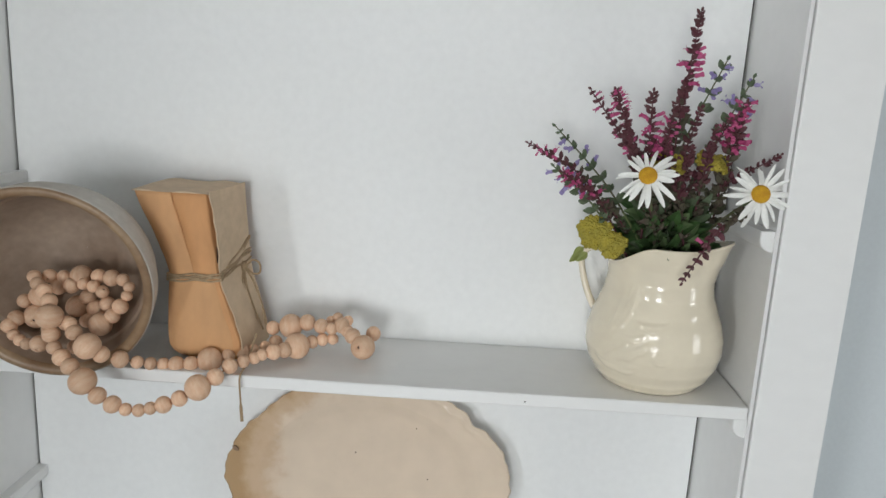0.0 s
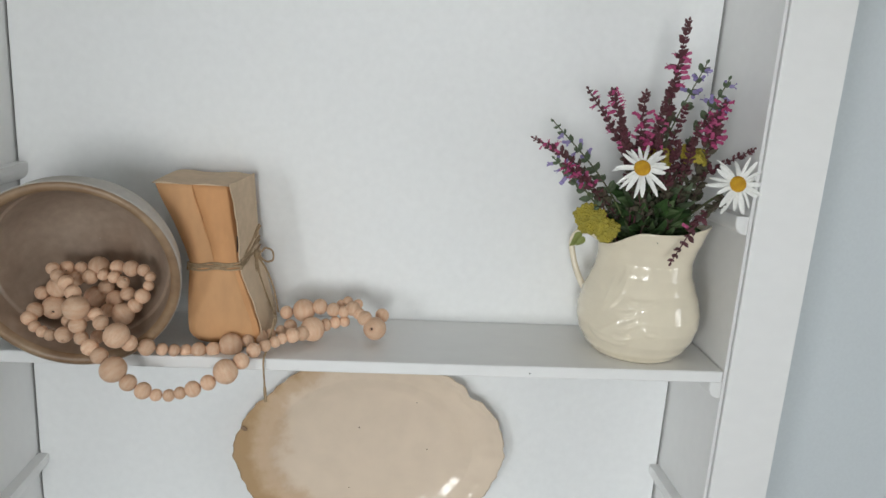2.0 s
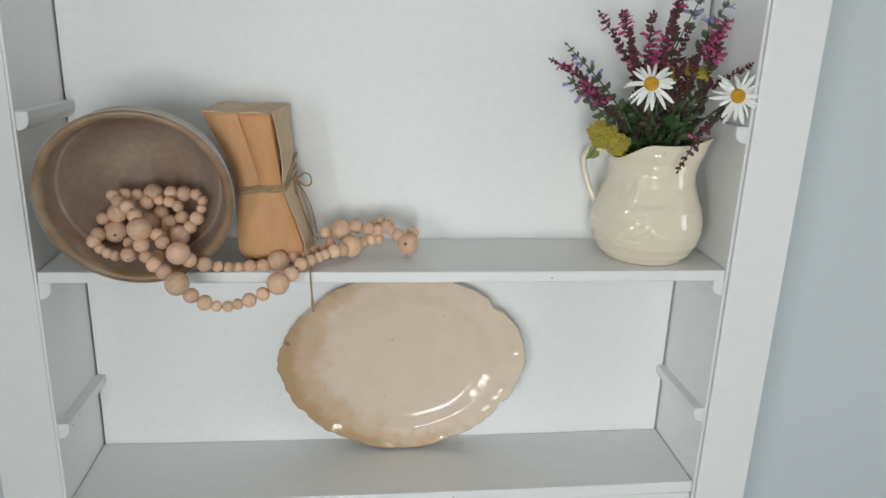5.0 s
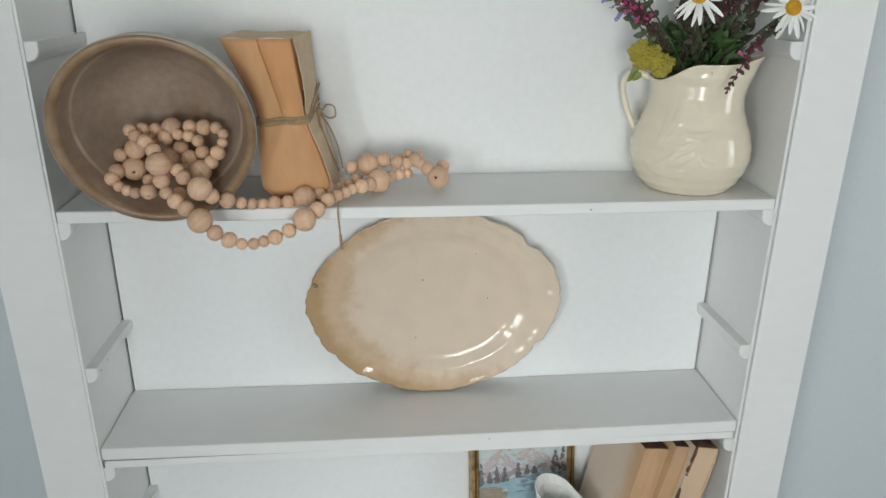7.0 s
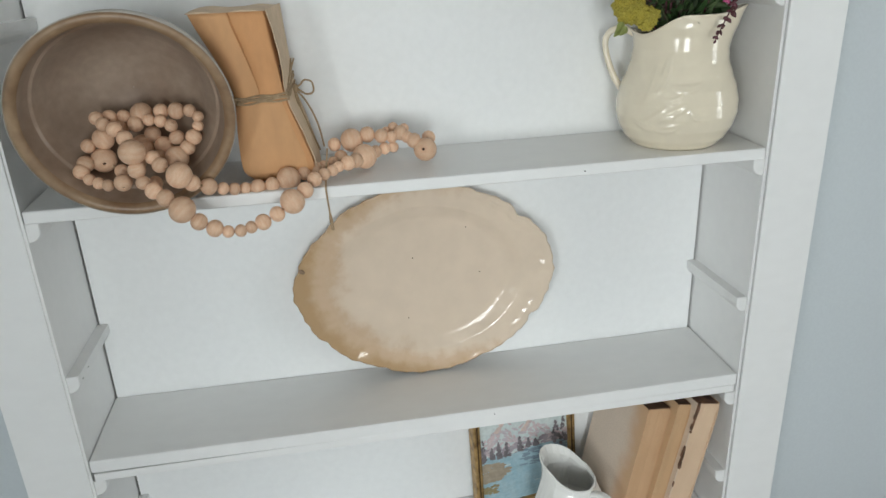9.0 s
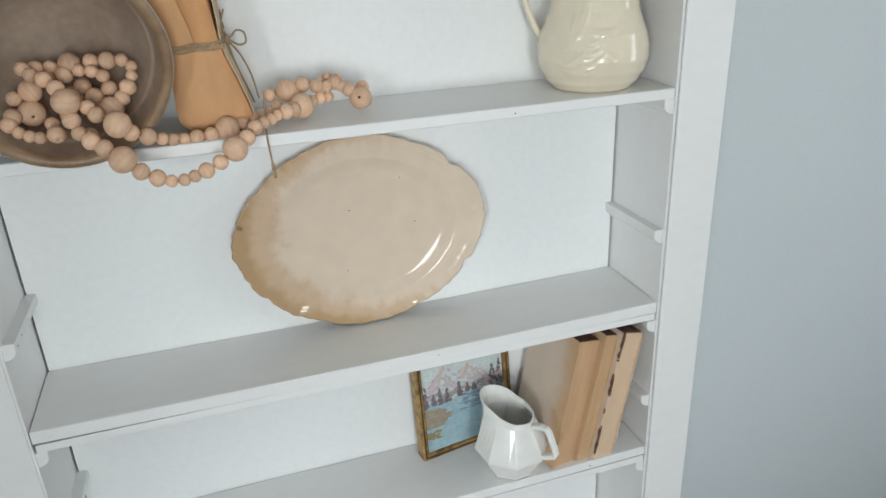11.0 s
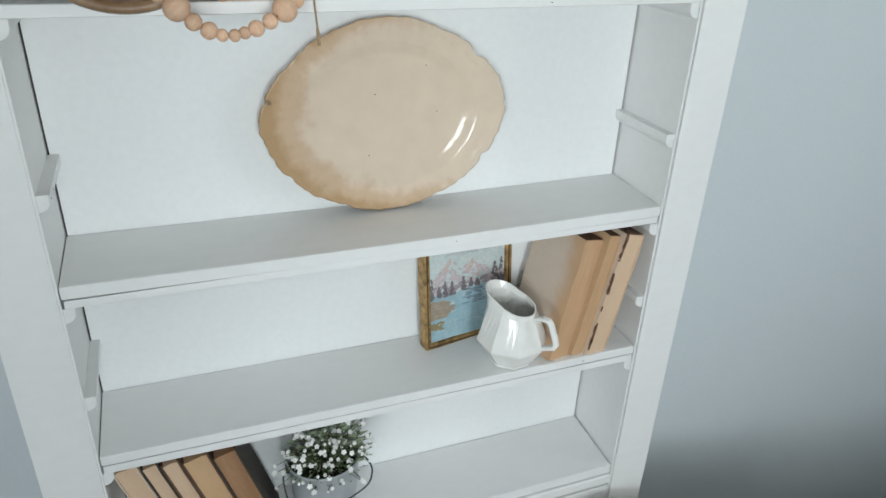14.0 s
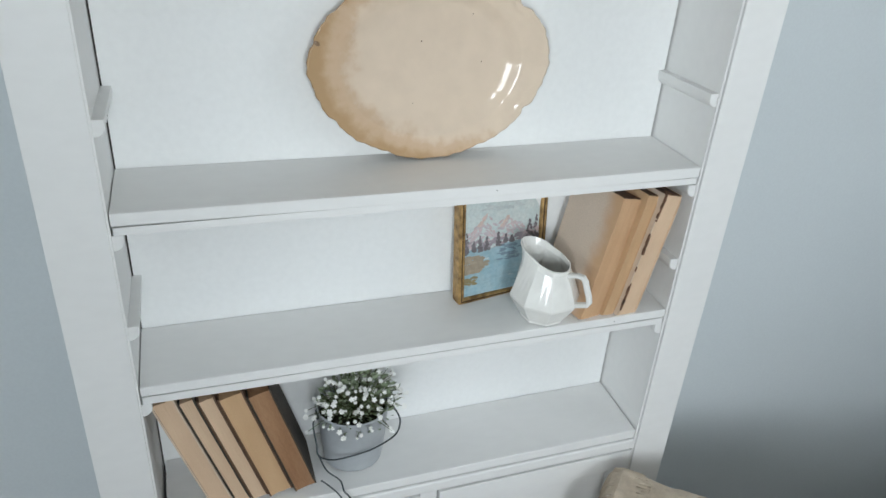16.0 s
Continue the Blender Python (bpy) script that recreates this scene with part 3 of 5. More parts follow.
def book_bundle():
    """Two slumped books side by side, wrapped over top and side in tan paper, drawn in at the waist by twine."""
    b = thing("book_bundle", (-0.335, 0.908, 1.508), "two old books in orange and tan paper tied with jute twine", "books")
    H, D = 0.206, 0.094
    left = ((0.0, -0.012), (0.03, -0.022), (0.08, -0.033), (0.15, -0.034), (0.30, -0.034), (0.46, -0.0315), (0.53, -0.031), (0.62, -0.036), (1.0, -0.071))
    right = ((0.0, 0.060), (0.13, 0.055), (0.30, 0.044), (0.46, 0.032), (0.55, 0.028), (1.0, 0.0165))

    def place(u, y, z):
        """u runs across the front, y from the front back, z up."""
        k = min(1.0, max(0.0, z / H))
        x0, x1 = along(left, k), along(right, k)
        bulge = 0.006 * math.sin(math.pi * min(1, k / 0.5)) if k < 0.5 else 0.002 * math.sin(math.pi * (k - 0.5) / 0.5)
        foot = 0.012 * max(0.0, 1 - k / 0.06) ** 2
        x = x0 + (x1 - x0) * u + (0.02 + 0.12 * k) * (y + D / 2) * (1 if u > 0.5 else 0.3)
        yy = y + (foot - bulge * math.sin(math.pi * min(1, max(0, u)))) * max(0.0, (D / 2 - y) / D)
        return (x, yy, z + 0.05 * max(0, k - 0.6) * (y + D / 2))

    for i, (u0, u1, mat, lab) in enumerate(((0.0, 0.516, KRAFT, "book with tan-orange page edges"), (0.5165, 0.985, KRAFT_DEEP, "book with deep orange page edges"))):
        rows = []
        for k in range(33):
            z = H * k / 32
            open_seam = min(1.0, max(0.0, (z / H - 0.52) / 0.3))
            e = 0.012 + 0.012 * open_seam
            deep = 0.0001 + 0.0022 * open_seam
            sec = [(u0, -D / 2 + (0.006 if i == 0 else deep)), (u0 + e, -D / 2 + 0.0002), ((u0 + u1) / 2, -D / 2), (u1 - e, -D / 2 + 0.0001), (u1, -D / 2 + deep), (u1, D / 2), (u0, D / 2)]
            rows.append([place(u, y + 0.0007 * math.sin(k * 0.8 + u * 9 + i), z) for u, y in sec])
        part("book", grid(rows, True, True, True), mat, b, lab, True)
    # an orange sheet round the front, under the twine
    rows = []
    for k in range(17):
        z = 0.003 + 0.101 * k / 16
        pts = [Vector(place(u, -D / 2 + (0.0052 if j in (0, 8) else 0), z)) for j, u in enumerate([0.004 + 0.984 * q / 8 for q in range(9)])]
        rows.append([p + Vector((0, -0.0012, 0)) for p in pts] + [p + Vector((0, -0.0002, 0)) for p in pts[::-1]])
    part("front_sheet", grid(rows, True, True, True), KRAFT, b, "smooth orange paper round the foot", True)
    # the tan wrapper: a sheet over the top, and a side sheet whose upper front edge stands open
    n = 10
    rows = []
    for k in range(n + 1):
        u = -0.012 + 1.04 * k / n
        sag = 0.0012 * math.sin(k * 1.1)
        rows.append([Vector(place(u, -D / 2 - 0.0005 + 0.0006 * math.sin(k * 2.3), H)) + Vector((0, 0, 0.0012 + sag)), Vector(place(u, 0, H)) + Vector((0, 0, 0.0020 + sag)), Vector(place(u, D / 2 + 0.001, H)) + Vector((0, 0, 0.0016 + sag)),
                     Vector(place(u, D / 2 + 0.001, H)) + Vector((0, 0, 0.0006)), Vector(place(u, -D / 2 - 0.0005, H)) + Vector((0, 0, 0.0002))])
    part("top_sheet", grid(rows, True, True, True), PAPER, b, "dull tan paper folded over the top")
    rows = []
    for k in range(31):
        z = 0.001 + (H + 0.0012) * k / 30
        q = k / 30
        f = -D / 2 + 0.0015 + 0.0010 * math.sin(k * 1.7) - 0.0012 * math.sin(k * 0.6)
        gap = 0.0036 * max(0.0, math.sin(math.pi * (q - 0.56) / 0.44)) if q > 0.56 else 0.0
        o = Vector((0.0008, 0, 0))
        rows.append([Vector(place(1.0, f, z)) + o + Vector((gap, 0, 0)), Vector(place(1.0, f, z)) + o + Vector((gap + 0.0012, 0, 0)), Vector(place(1.0, 0, z)) + o + Vector((0.0022, 0, 0)),
                     Vector(place(1.0, D / 2 + 0.001, z)) + o + Vector((0.0014, 0, 0)), Vector(place(1.0, D / 2 + 0.001, z)) + o, Vector(place(1.0, 0, z)) + o])
    part("side_sheet", grid(rows, True, True, True), PAPER, b, "tan paper side cover")
    # dark block painted as the shade under the lifted paper edge
    part("slit", box(*[v for a in zip(Vector(place(0.985, -D / 2 + 0.004, H * 0.6)), Vector(place(0.985, -D / 2 + 0.004, H * 0.6)) + Vector((0.001, 0.004, 0.02))) for v in a]), HOLE_SHADE, b, "dark strip for the shade under the open edge")

    def ring(zc, r, rise):
        """Once round the block: front, side, back, side; it climbs towards the back of the side sheet."""
        pts = []
        for k in range(49):
            a = k / 48 * 4
            s, f = int(a) % 4, a - int(a)
            c = ((0, -D / 2), (1, -D / 2), (1, D / 2), (0, D / 2))
            (ua, ya), (ub, yb) = c[s], c[(s + 1) % 4]
            u, y = ua + (ub - ua) * f, ya + (yb - ya) * f
            z = zc + 0.003 * u + 0.0010 * math.sin(k * 0.9 + zc * 900) + rise * (y + D / 2) / D * (u if s != 3 else 0.2)
            p = Vector(place(u, y, z))
            p += Vector((r * (1 if u > 0.99 else -1 if u < 0.01 else 0), -r if s == 0 else (r if s == 2 else 0), 0))
            if u > 0.99:
                p.x += 0.0022
            pts.append(p)
        return pts

    for zc, rise in ((0.1025, 0.006), (0.1055, 0.016), (0.1000, 0.022), (0.1040, 0.032), (0.1075, 0.010)):
        part("twine", tube(ring(zc, 0.0012, rise), 0.0013, 6), TWINE, b)
    kx, ky, kz = Vector(place(1.0, 0.018, 0.106)) + Vector((0.005, 0, 0))
    knot = bmesh.new()
    bmesh.ops.create_icosphere(knot, subdivisions=2, radius=0.0055, matrix=Matrix.Translation((kx, ky, kz)) @ Matrix.Diagonal((0.8, 1.0, 1.3, 1)))
    part("knot", knot, TWINE, b, "jute knot", True)
    for pts in (
        [(kx, ky, kz), (kx + 0.007, ky - 0.004, kz + 0.005), (kx + 0.013, ky - 0.007, kz + 0.011), (kx + 0.022, ky - 0.009, kz + 0.008), (kx + 0.023, ky - 0.009, kz - 0.004), (kx + 0.014, ky - 0.008, kz - 0.007), (kx + 0.004, ky - 0.003, kz - 0.001)],
        [(kx, ky, kz), (kx + 0.013, ky - 0.004, kz - 0.018), (kx + 0.024, ky - 0.006, kz - 0.045), (kx + 0.030, ky - 0.005, kz - 0.078)],
        [(kx, ky, kz), (kx + 0.005, ky - 0.005, kz - 0.025), (kx + 0.013, ky - 0.004, kz - 0.05), (kx + 0.024, ky + 0.002, kz - 0.084)],
        [(kx, ky, kz), (kx + 0.003, ky - 0.008, kz - 0.03), (kx + 0.008, ky - 0.010, kz - 0.06), (kx + 0.016, ky - 0.010, kz - 0.092)],
        [(kx, ky, kz), (kx - 0.006, ky + 0.006, kz + 0.012), (kx - 0.002, ky + 0.014, kz + 0.026), (kx + 0.002, ky + 0.018, kz + 0.036)],
        [(kx, ky, kz), (kx + 0.001, ky - 0.012, kz - 0.02), (kx + 0.004, ky - 0.016, kz - 0.055), (kx + 0.013, ky - 0.014, kz - 0.088)],
    ):
        part("twine_end", tube(spline(pts), 0.0013, 6), TWINE, b, "loose twine end")
    # a long end that hangs over the shelf's edge
    ob = Vector(b.location)
    hang = [Vector(p) - ob for p in ((-0.262, 0.868, 1.545), (-0.267, 0.845, 1.516), (-0.268, 0.828, 1.5105), (-0.2685, 0.8215, 1.503), (-0.267, 0.820, 1.48), (-0.265, 0.819, 1.453))]
    part("twine_tail", tube(spline(hang), lambda t: 0.0012 + (0.0009 if t > 0.85 else 0), 6), TWINE, b, "frayed twine end hanging over the edge")


book_bundle()


def jug():
    base = Vector((0.224, 0.900, 1.508))
    sp = math.atan2(-0.034, 0.061)
    j = thing("flower_jug", Matrix.Translation(base), "cream glazed ceramic jug with raised leaf pattern", "jug")
    prof = [(0.0, 0.054), (0.004, 0.060), (0.015, 0.0695), (0.030, 0.0775), (0.046, 0.0815), (0.062, 0.0815), (0.080, 0.0775), (0.098, 0.0705), (0.116, 0.0645), (0.132, 0.0620), (0.148, 0.0630), (0.160, 0.0655)]
    n = 200

    def radius(z):
        for (za, ra), (zb, rb) in zip(prof, prof[1:]):
            if z <= zb:
                t = (z - za) / (zb - za)
                return ra + (rb - ra) * (t * t * (3 - 2 * t) * 0.35 + t * 0.65)
        return prof[-1][1]

    # raised leaves: centre angle, height, half length, half width, slant
    leaves = [(-2.29, 0.100, 0.034, 0.0080, 1.26), (-2.45, 0.092, 0.026, 0.0065, 1.45), (-1.86, 0.086, 0.024, 0.0060, 0.05), (-2.45, 0.036, 0.027, 0.0085, -0.10), (-2.15, 0.052, 0.018, 0.0075, 0.35),
              (-2.32, 0.048, 0.020, 0.0085, 0.65), (-1.98, 0.060, 0.015, 0.0060, 0.60), (-2.18, 0.033, 0.021, 0.0070, 0.12), (-2.05, 0.072, 0.016, 0.0050, 0.30), (-1.72, 0.050, 0.012, 0.0050, -0.40)]

    def relief(a, z):
        d = 0.0
        for la, lz, hl, hw, sl in leaves:
            u = (a - la) * 0.078
            v = z - lz
            p, q = u * math.cos(sl) + v * math.sin(sl), -u * math.sin(sl) + v * math.cos(sl)
            q -= 0.006 * (p / hl) ** 2
            k = 1 - (p / hl) ** 2 - (q / hw) ** 2
            if k > 0:
                d = max(d, 0.0017 * min(1, k * 1.6) - 0.0008 * max(0, 1 - abs(q) / 0.0018))
        return d

    def rim_z(a):
        d = math.cos(a - sp)
        u = min(1, max(0, (d + 0.80) / 0.95))
        return 0.150 + 0.025 * u * u * (3 - 2 * u) + 0.009 * max(0, d) ** 8 + 0.006 * max(0, -d) ** 6

    def shell(offset, steps, zlow):
        rows = []
        for k in range(steps + 1):
            row = []
            for i in range(n):
                a = -math.pi + 2 * math.pi * i / n
                top = rim_z(a)
                z = zlow + (top - zlow) * k / steps
                r = radius(z) + offset
                if offset >= 0:
                    r += relief(a, z)
                up = max(0.0, (z - 0.115) / (top - 0.115))
                d = math.cos(a - sp)
                r += up ** 1.6 * (0.0120 * max(0, d) ** 10 - 0.003 * (1 - d * d)) + 0.003 * up ** 8
                row.append((r * math.cos(a), r * math.sin(a), z))
            rows.append(row)
        return rows

    out = shell(0, 110, 0.0)
    rows = [[(x * 0.8, y * 0.8, 0.002) for x, y, z in out[0]]] + out
    lip_in = shell(-0.005, 20, 0.02)[::-1]
    rows.append([(x * 0.985, y * 0.985, z + 0.0015) for x, y, z in out[-1]])
    rows += lip_in
    part("body", grid(rows, True, True, True), GLAZE, j, smooth=True)
    h = Vector((-math.cos(sp), -math.sin(sp), 0))
    path = spline([h * q + Vector((0, 0, z)) for q, z in ((0.058, 0.148), (0.078, 0.156), (0.094, 0.152), (0.1005, 0.139), (0.097, 0.118), (0.088, 0.094), (0.079, 0.079), (0.072, 0.070))], 8)
    hb = tube(path, lambda t: 0.0052 - 0.0010 * math.sin(math.pi * t), 12)
    part("handle", hb, GLAZE, j, smooth=True)
    return base


JUG = jug()
MOUTH = JUG + Vector((0, 0, 0.145))
rng = random.Random(7)


def petal_strip(length, width, curl, n=5):
    """A narrow petal along local x, cupped and drooping."""
    rows = []
    for k in range(n + 1):
        t = k / n
        w = width * (0.45 + 0.55 * math.sin(math.pi * min(1, 0.18 + 0.72 * t))) * (1 if t < 0.98 else 0.55)
        z = curl * t * t
        x = length * t
        rows.append([(x, -w / 2, z), (x, -w / 5, z - 0.0007), (x, w / 5, z - 0.0007), (x, w / 2, z), (x, w / 5, z - 0.0011), (x, -w / 5, z - 0.0011)])
    return grid(rows, True, True, True)


def stem_curve(tip, bend=0.15, foot=None, lift=0.02):
    foot = foot or MOUTH + Vector((rng.uniform(-0.03, 0.03), rng.uniform(-0.025, 0.025), -0.03))
    tip = Vector(tip)
    mid = foot.lerp(tip, 0.5) + Vector(((foot.x - tip.x) * bend, (foot.y - tip.y) * bend, lift))
    return spline([foot, mid, tip], 10)


def daisy(at, facing, radius, seed):
    r = random.Random(seed)
    d = thing("daisy", at, "white daisy with a golden yellow centre in the jug", "flower", "flowers in the jug")
    m = aim((0, 0, 0), facing, seed)
    n = 19
    for k in range(n):
        a = 2 * math.pi * k / n + r.uniform(-0.16, 0.16)
        b = petal_strip(radius * r.uniform(0.60, 0.92), radius * r.uniform(0.12, 0.21), radius * r.uniform(-0.45, 0.12))
        b.transform(m @ Matrix.Rotation(a, 4, "Z") @ Matrix.Translation((radius * 0.2, 0, r.uniform(-0.0012, 0.0006))) @ Matrix.Rotation(r.uniform(-0.5, 0.5), 4, "X"))
        part("petal", b, PETAL, d)
    b = bmesh.new()
    bmesh.ops.create_uvsphere(b, u_segments=20, v_segments=10, radius=radius * 0.29, matrix=m @ Matrix.Diagonal((1, 1, 0.45, 1)))
    part("flower_centre", b, DISC, d, "golden yellow centre", True)
    at, facing = Vector(at), Vector(facing).normalized()
    part("stem", tube(spline([MOUTH - at + Vector((0, 0, -0.02)), (MOUTH - at) * 0.5 - facing * 0.02, -facing * 0.012, -facing * 0.001], 6), 0.0016, 6), STEM, d)


def floret(bm, at, direction, size, r):
    """A two-lipped small flower or bud."""
    m = aim(at, direction, r.uniform(0, 6.28))
    rows = [[(size * q * math.cos(2 * math.pi * i / 5), size * q * math.sin(2 * math.pi * i / 5), size * z) for i in range(5)] for q, z in ((0.10, 0), (0.30, 0.45), (0.24, 0.9))]
    join(bm, grid(rows, True, True, True), m)
    for s in (0.6, -0.5):
        b = grid([[(-0.2 * size, 0.1 * size * s, 0.75 * size), (0.2 * size, 0.1 * size * s, 0.75 * size)], [(-0.26 * size, 0.5 * size * s, 1.25 * size), (0.26 * size, 0.5 * size * s, 1.25 * size)], [(-0.12 * size, 0.85 * size * s, 1.30 * size), (0.12 * size, 0.85 * size * s, 1.30 * size)]], False)
        join(bm, b, m)


def bud(bm, at, direction, size, r):
    m = aim(at, direction, r.uniform(0, 6.28))
    rows = [[(size * q * math.cos(2 * math.pi * i / 4), size * q * math.sin(2 * math.pi * i / 4), size * z) for i in range(4)] for q, z in ((0.14, 0), (0.36, 0.4), (0.30, 0.75), (0.06, 1.1))]
    join(bm, grid(rows, True, True, True), m)


def flower_spike(name, tip, start, seed, label, blossom, calyx, bloom=(0.2, 0.7), size=0.0085, density=1.0, bloom_chance=0.6, bend=0.15, foot=None, fade=0.38, lift=0.02):
    """A stem with whorls of buds and open florets on its upper part."""
    r = random.Random(seed)
    line = stem_curve(tip, bend, foot, lift)
    s = thing(name, line[0], label, "flower", "flowers in the jug")
    o = line[0].copy()
    part("stem", tube([p - o for p in line], lambda t: 0.0016 - 0.0009 * t, 5), STEM if calyx is not CALYX else CALYX, s)
    length = sum((b - a).length for a, b in zip(line, line[1:]))
    dark, low, bright = bmesh.new(), bmesh.new(), bmesh.new()
    n = max(6, int((1 - start) * length / 0.0066 * density))
    for k in range(n):
        t = start + (1 - start) * k / n
        f = t * (len(line) - 1)
        i = min(int(f), len(line) - 2)
        p = line[i].lerp(line[i + 1], f - i)
        d = (line[i + 1] - line[i]).normalized()
        u = (t - start) / (1 - start)
        taper = 1.0 - 0.55 * u ** 1.5
        whorl = 5 if u < 0.75 else 4
        for w in range(whorl):
            a = 2 * math.pi * w / whorl + k * 0.8 + r.uniform(-0.3, 0.3)
            side = d.orthogonal().normalized()
            side = Matrix.Rotation(a, 3, d) @ side
            out = (side + d * r.uniform(0.35, 1.5)).normalized()
            at = p - o + side * 0.001
            if r.random() < 0.12:
                continue
            bud(low if u < fade + r.uniform(-0.12, 0.12) else dark, at, out, size * taper * r.uniform(0.6, 1.7), r)
            if bloom[0] < u < bloom[1] and r.random() < bloom_chance:
                floret(bright, at + out * size * r.uniform(0.4, 0.8) * taper, (side + d * r.uniform(-0.2, 0.6)), size * taper * r.uniform(0.95, 1.55), r)
    for q in range(3):
        bud(dark, line[-1] - o + Vector((r.uniform(-1, 1), r.uniform(-1, 1), 0)) * 0.001, line[-1] - line[-3], size * 0.5, r)
    tagged(part("calyx", dark, calyx, s), kind="stuff")
    if len(low.verts):
        tagged(part("faded_calyx", low, DRAB if calyx is CALYX else calyx, s, "faded lower calyces"), kind="stuff")
    else:
        low.free()
    if len(bright.verts):
        tagged(part("blossom", bright, blossom, s, "open florets"), kind="stuff")
    else:
        bright.free()


SALVIA = "tall salvia spike with magenta florets and maroon calyces"
flower_spike("salvia", (0.221, 0.850, 1.942), 0.30, 1, SALVIA, PINK, CALYX, (0.56, 0.74), 0.0085, 0.95, 0.8)
flower_spike("salvia", (0.141, 0.855, 1.856), 0.30, 3, SALVIA, PINK, CALYX, (0.72, 0.99), 0.0085, 1.05, 0.75, -0.05)
flower_spike("salvia", (0.117, 0.880, 1.856), 0.35, 4, SALVIA, PINK, CALYX, (0.45, 0.90), 0.0070, 0.75, 0.25)
flower_spike("salvia", (0.180, 0.850, 1.857), 0.30, 5, SALVIA, PINK, CALYX, (0.30, 0.72), 0.0082, 0.85, 0.55, 0.0)
flower_spike("salvia", (0.206, 0.850, 1.849), 0.30, 6, SALVIA, PINK, CALYX, (0.35, 0.75), 0.0080, 0.85, 0.35, 0.0)
flower_spike("salvia", (0.238, 0.862, 1.842), 0.25, 7, SALVIA, PINK, CALYX, (0.85, 0.9), 0.0078, 0.8, 0.2, 0.0)
flower_spike("salvia", (0.285, 0.862, 1.850), 0.32, 8, SALVIA, PINK, CALYX, (0.50, 0.98), 0.0095, 0.95, 0.9, 0.1, MOUTH + Vector((0.045, -0.01, -0.02)))
flower_spike("salvia", (0.322, 0.840, 1.797), 0.40, 9, "dark maroon salvia tip leaning against the stile", PINK, CALYX, (2, 3), 0.0072, 0.9, 0)
flower_spike("salvia", (0.049, 0.860, 1.794), 0.34, 10, "slender salvia spike leaning far out of the jug", PINK, CALYX, (0.62, 0.82), 0.0068, 0.6, 0.6, 0.0, lift=0.04)
flower_spike("salvia", (0.088, 0.845, 1.765), 0.30, 11, SALVIA, PINK, CALYX, (0.5, 0.95), 0.0078, 0.75, 0.5, 0.0)
flower_spike("salvia", (0.224, 0.812, 1.655), 0.15, 12, "salvia spike drooping over the jug's lip", PINK, CALYX, (0.55, 0.95), 0.0080, 1.0, 0.06, 0.0, Vector((0.302, 0.835, 1.738)))
flower_spike("salvia", (0.225, 0.838, 1.800), 0.2, 13, "faded brown salvia spike among the flowers", PINK, CALYX, (2, 3), 0.0080, 0.9, 0.0, 0.0)
for k, (tip, seed) in enumerate((((0.196, 0.842, 1.812), 14), ((0.252, 0.850, 1.822), 15), ((0.272, 0.866, 1.830), 16), ((0.160, 0.852, 1.806), 17))):
    flower_spike("salvia", tip, 0.28, seed, "faded brown salvia spike among the flowers", PINK, CALYX, (0.75, 0.95), 0.0078, 0.8, 0.25, 0.0)
MINT = "grey-green catmint sprig with small lilac florets"
flower_spike("catmint", (0.268, 0.890, 1.896), 0.45, 20, MINT, MAUVE, LEAF_PALE, (0.45, 1.0), 0.0105, 0.38, 0.42)
flower_spike("catmint", (0.298, 0.885, 1.878), 0.45, 21, MINT, MAUVE, LEAF_PALE, (0.3, 1.0), 0.0105, 0.38, 0.42)
flower_spike("catmint", (0.084, 0.905, 1.812), 0.45, 22, MINT, MAUVE, LEAF_PALE, (0.3, 0.85), 0.0092, 0.45, 0.5, 0.0)
flower_spike("catmint", (0.082, 0.875, 1.768), 0.45, 23, MINT, MAUVE, LEAF_PALE, (0.4, 0.95), 0.0092, 0.45, 0.6, 0.0)
daisy((0.178, 0.824, 1.768), (-0.20, -0.85, 0.42), 0.0345, 1)
daisy((0.299, 0.822, 1.755), (-0.12, -0.9, 0.25), 0.0345, 2)


def yarrow(at, facing, radius, seed, label):
    r = random.Random(seed)
    at, f = Vector(at), Vector(facing).normalized()
    y = thing("yarrow", at, label, "flower", "flowers in the jug")
    head = bmesh.new()
    m = aim((0, 0, 0), f)
    for k in range(120):
        q = radius * math.sqrt((k + 0.5) / 120)
        a = k * 2.39996
        lump = 0.004 * math.sin(a * 3 + 1) * q / radius
        p = m @ Vector((q * math.cos(a) * (1 + 0.12 * math.sin(3 * a)), q * math.sin(a), 0.004 - 0.35 * q * q / radius + lump + r.uniform(-0.001, 0.001)))
        b = bmesh.new()
        bmesh.ops.create_icosphere(b, subdivisions=1, radius=r.uniform(0.0022, 0.0036))
        join(head, b, Matrix.Translation(p))
    part("flower_head", head, YARROW, y, "cluster of tiny mustard florets")
    part("stem", tube(spline([MOUTH - at, (MOUTH - at) * 0.5 - f * 0.012, -f * 0.002]), 0.0018, 6), STEM, y)


yarrow((0.135, 0.872, 1.694), (-0.3, -0.9, 0.25), 0.0190, 1, "mustard yellow yarrow head hanging over the jug's rim")
yarrow((0.155, 0.862, 1.682), (-0.1, -0.9, 0.15), 0.015, 4, "small mustard yarrow head at the jug's rim")
yarrow((0.212, 0.868, 1.783), (0, -0.5, 0.85), 0.021, 2, "small mustard yarrow head among the flowers")
yarrow((0.262, 0.872, 1.783), (0.2, -0.5, 0.85), 0.018, 3, "small yellow-green yarrow head among the flowers")


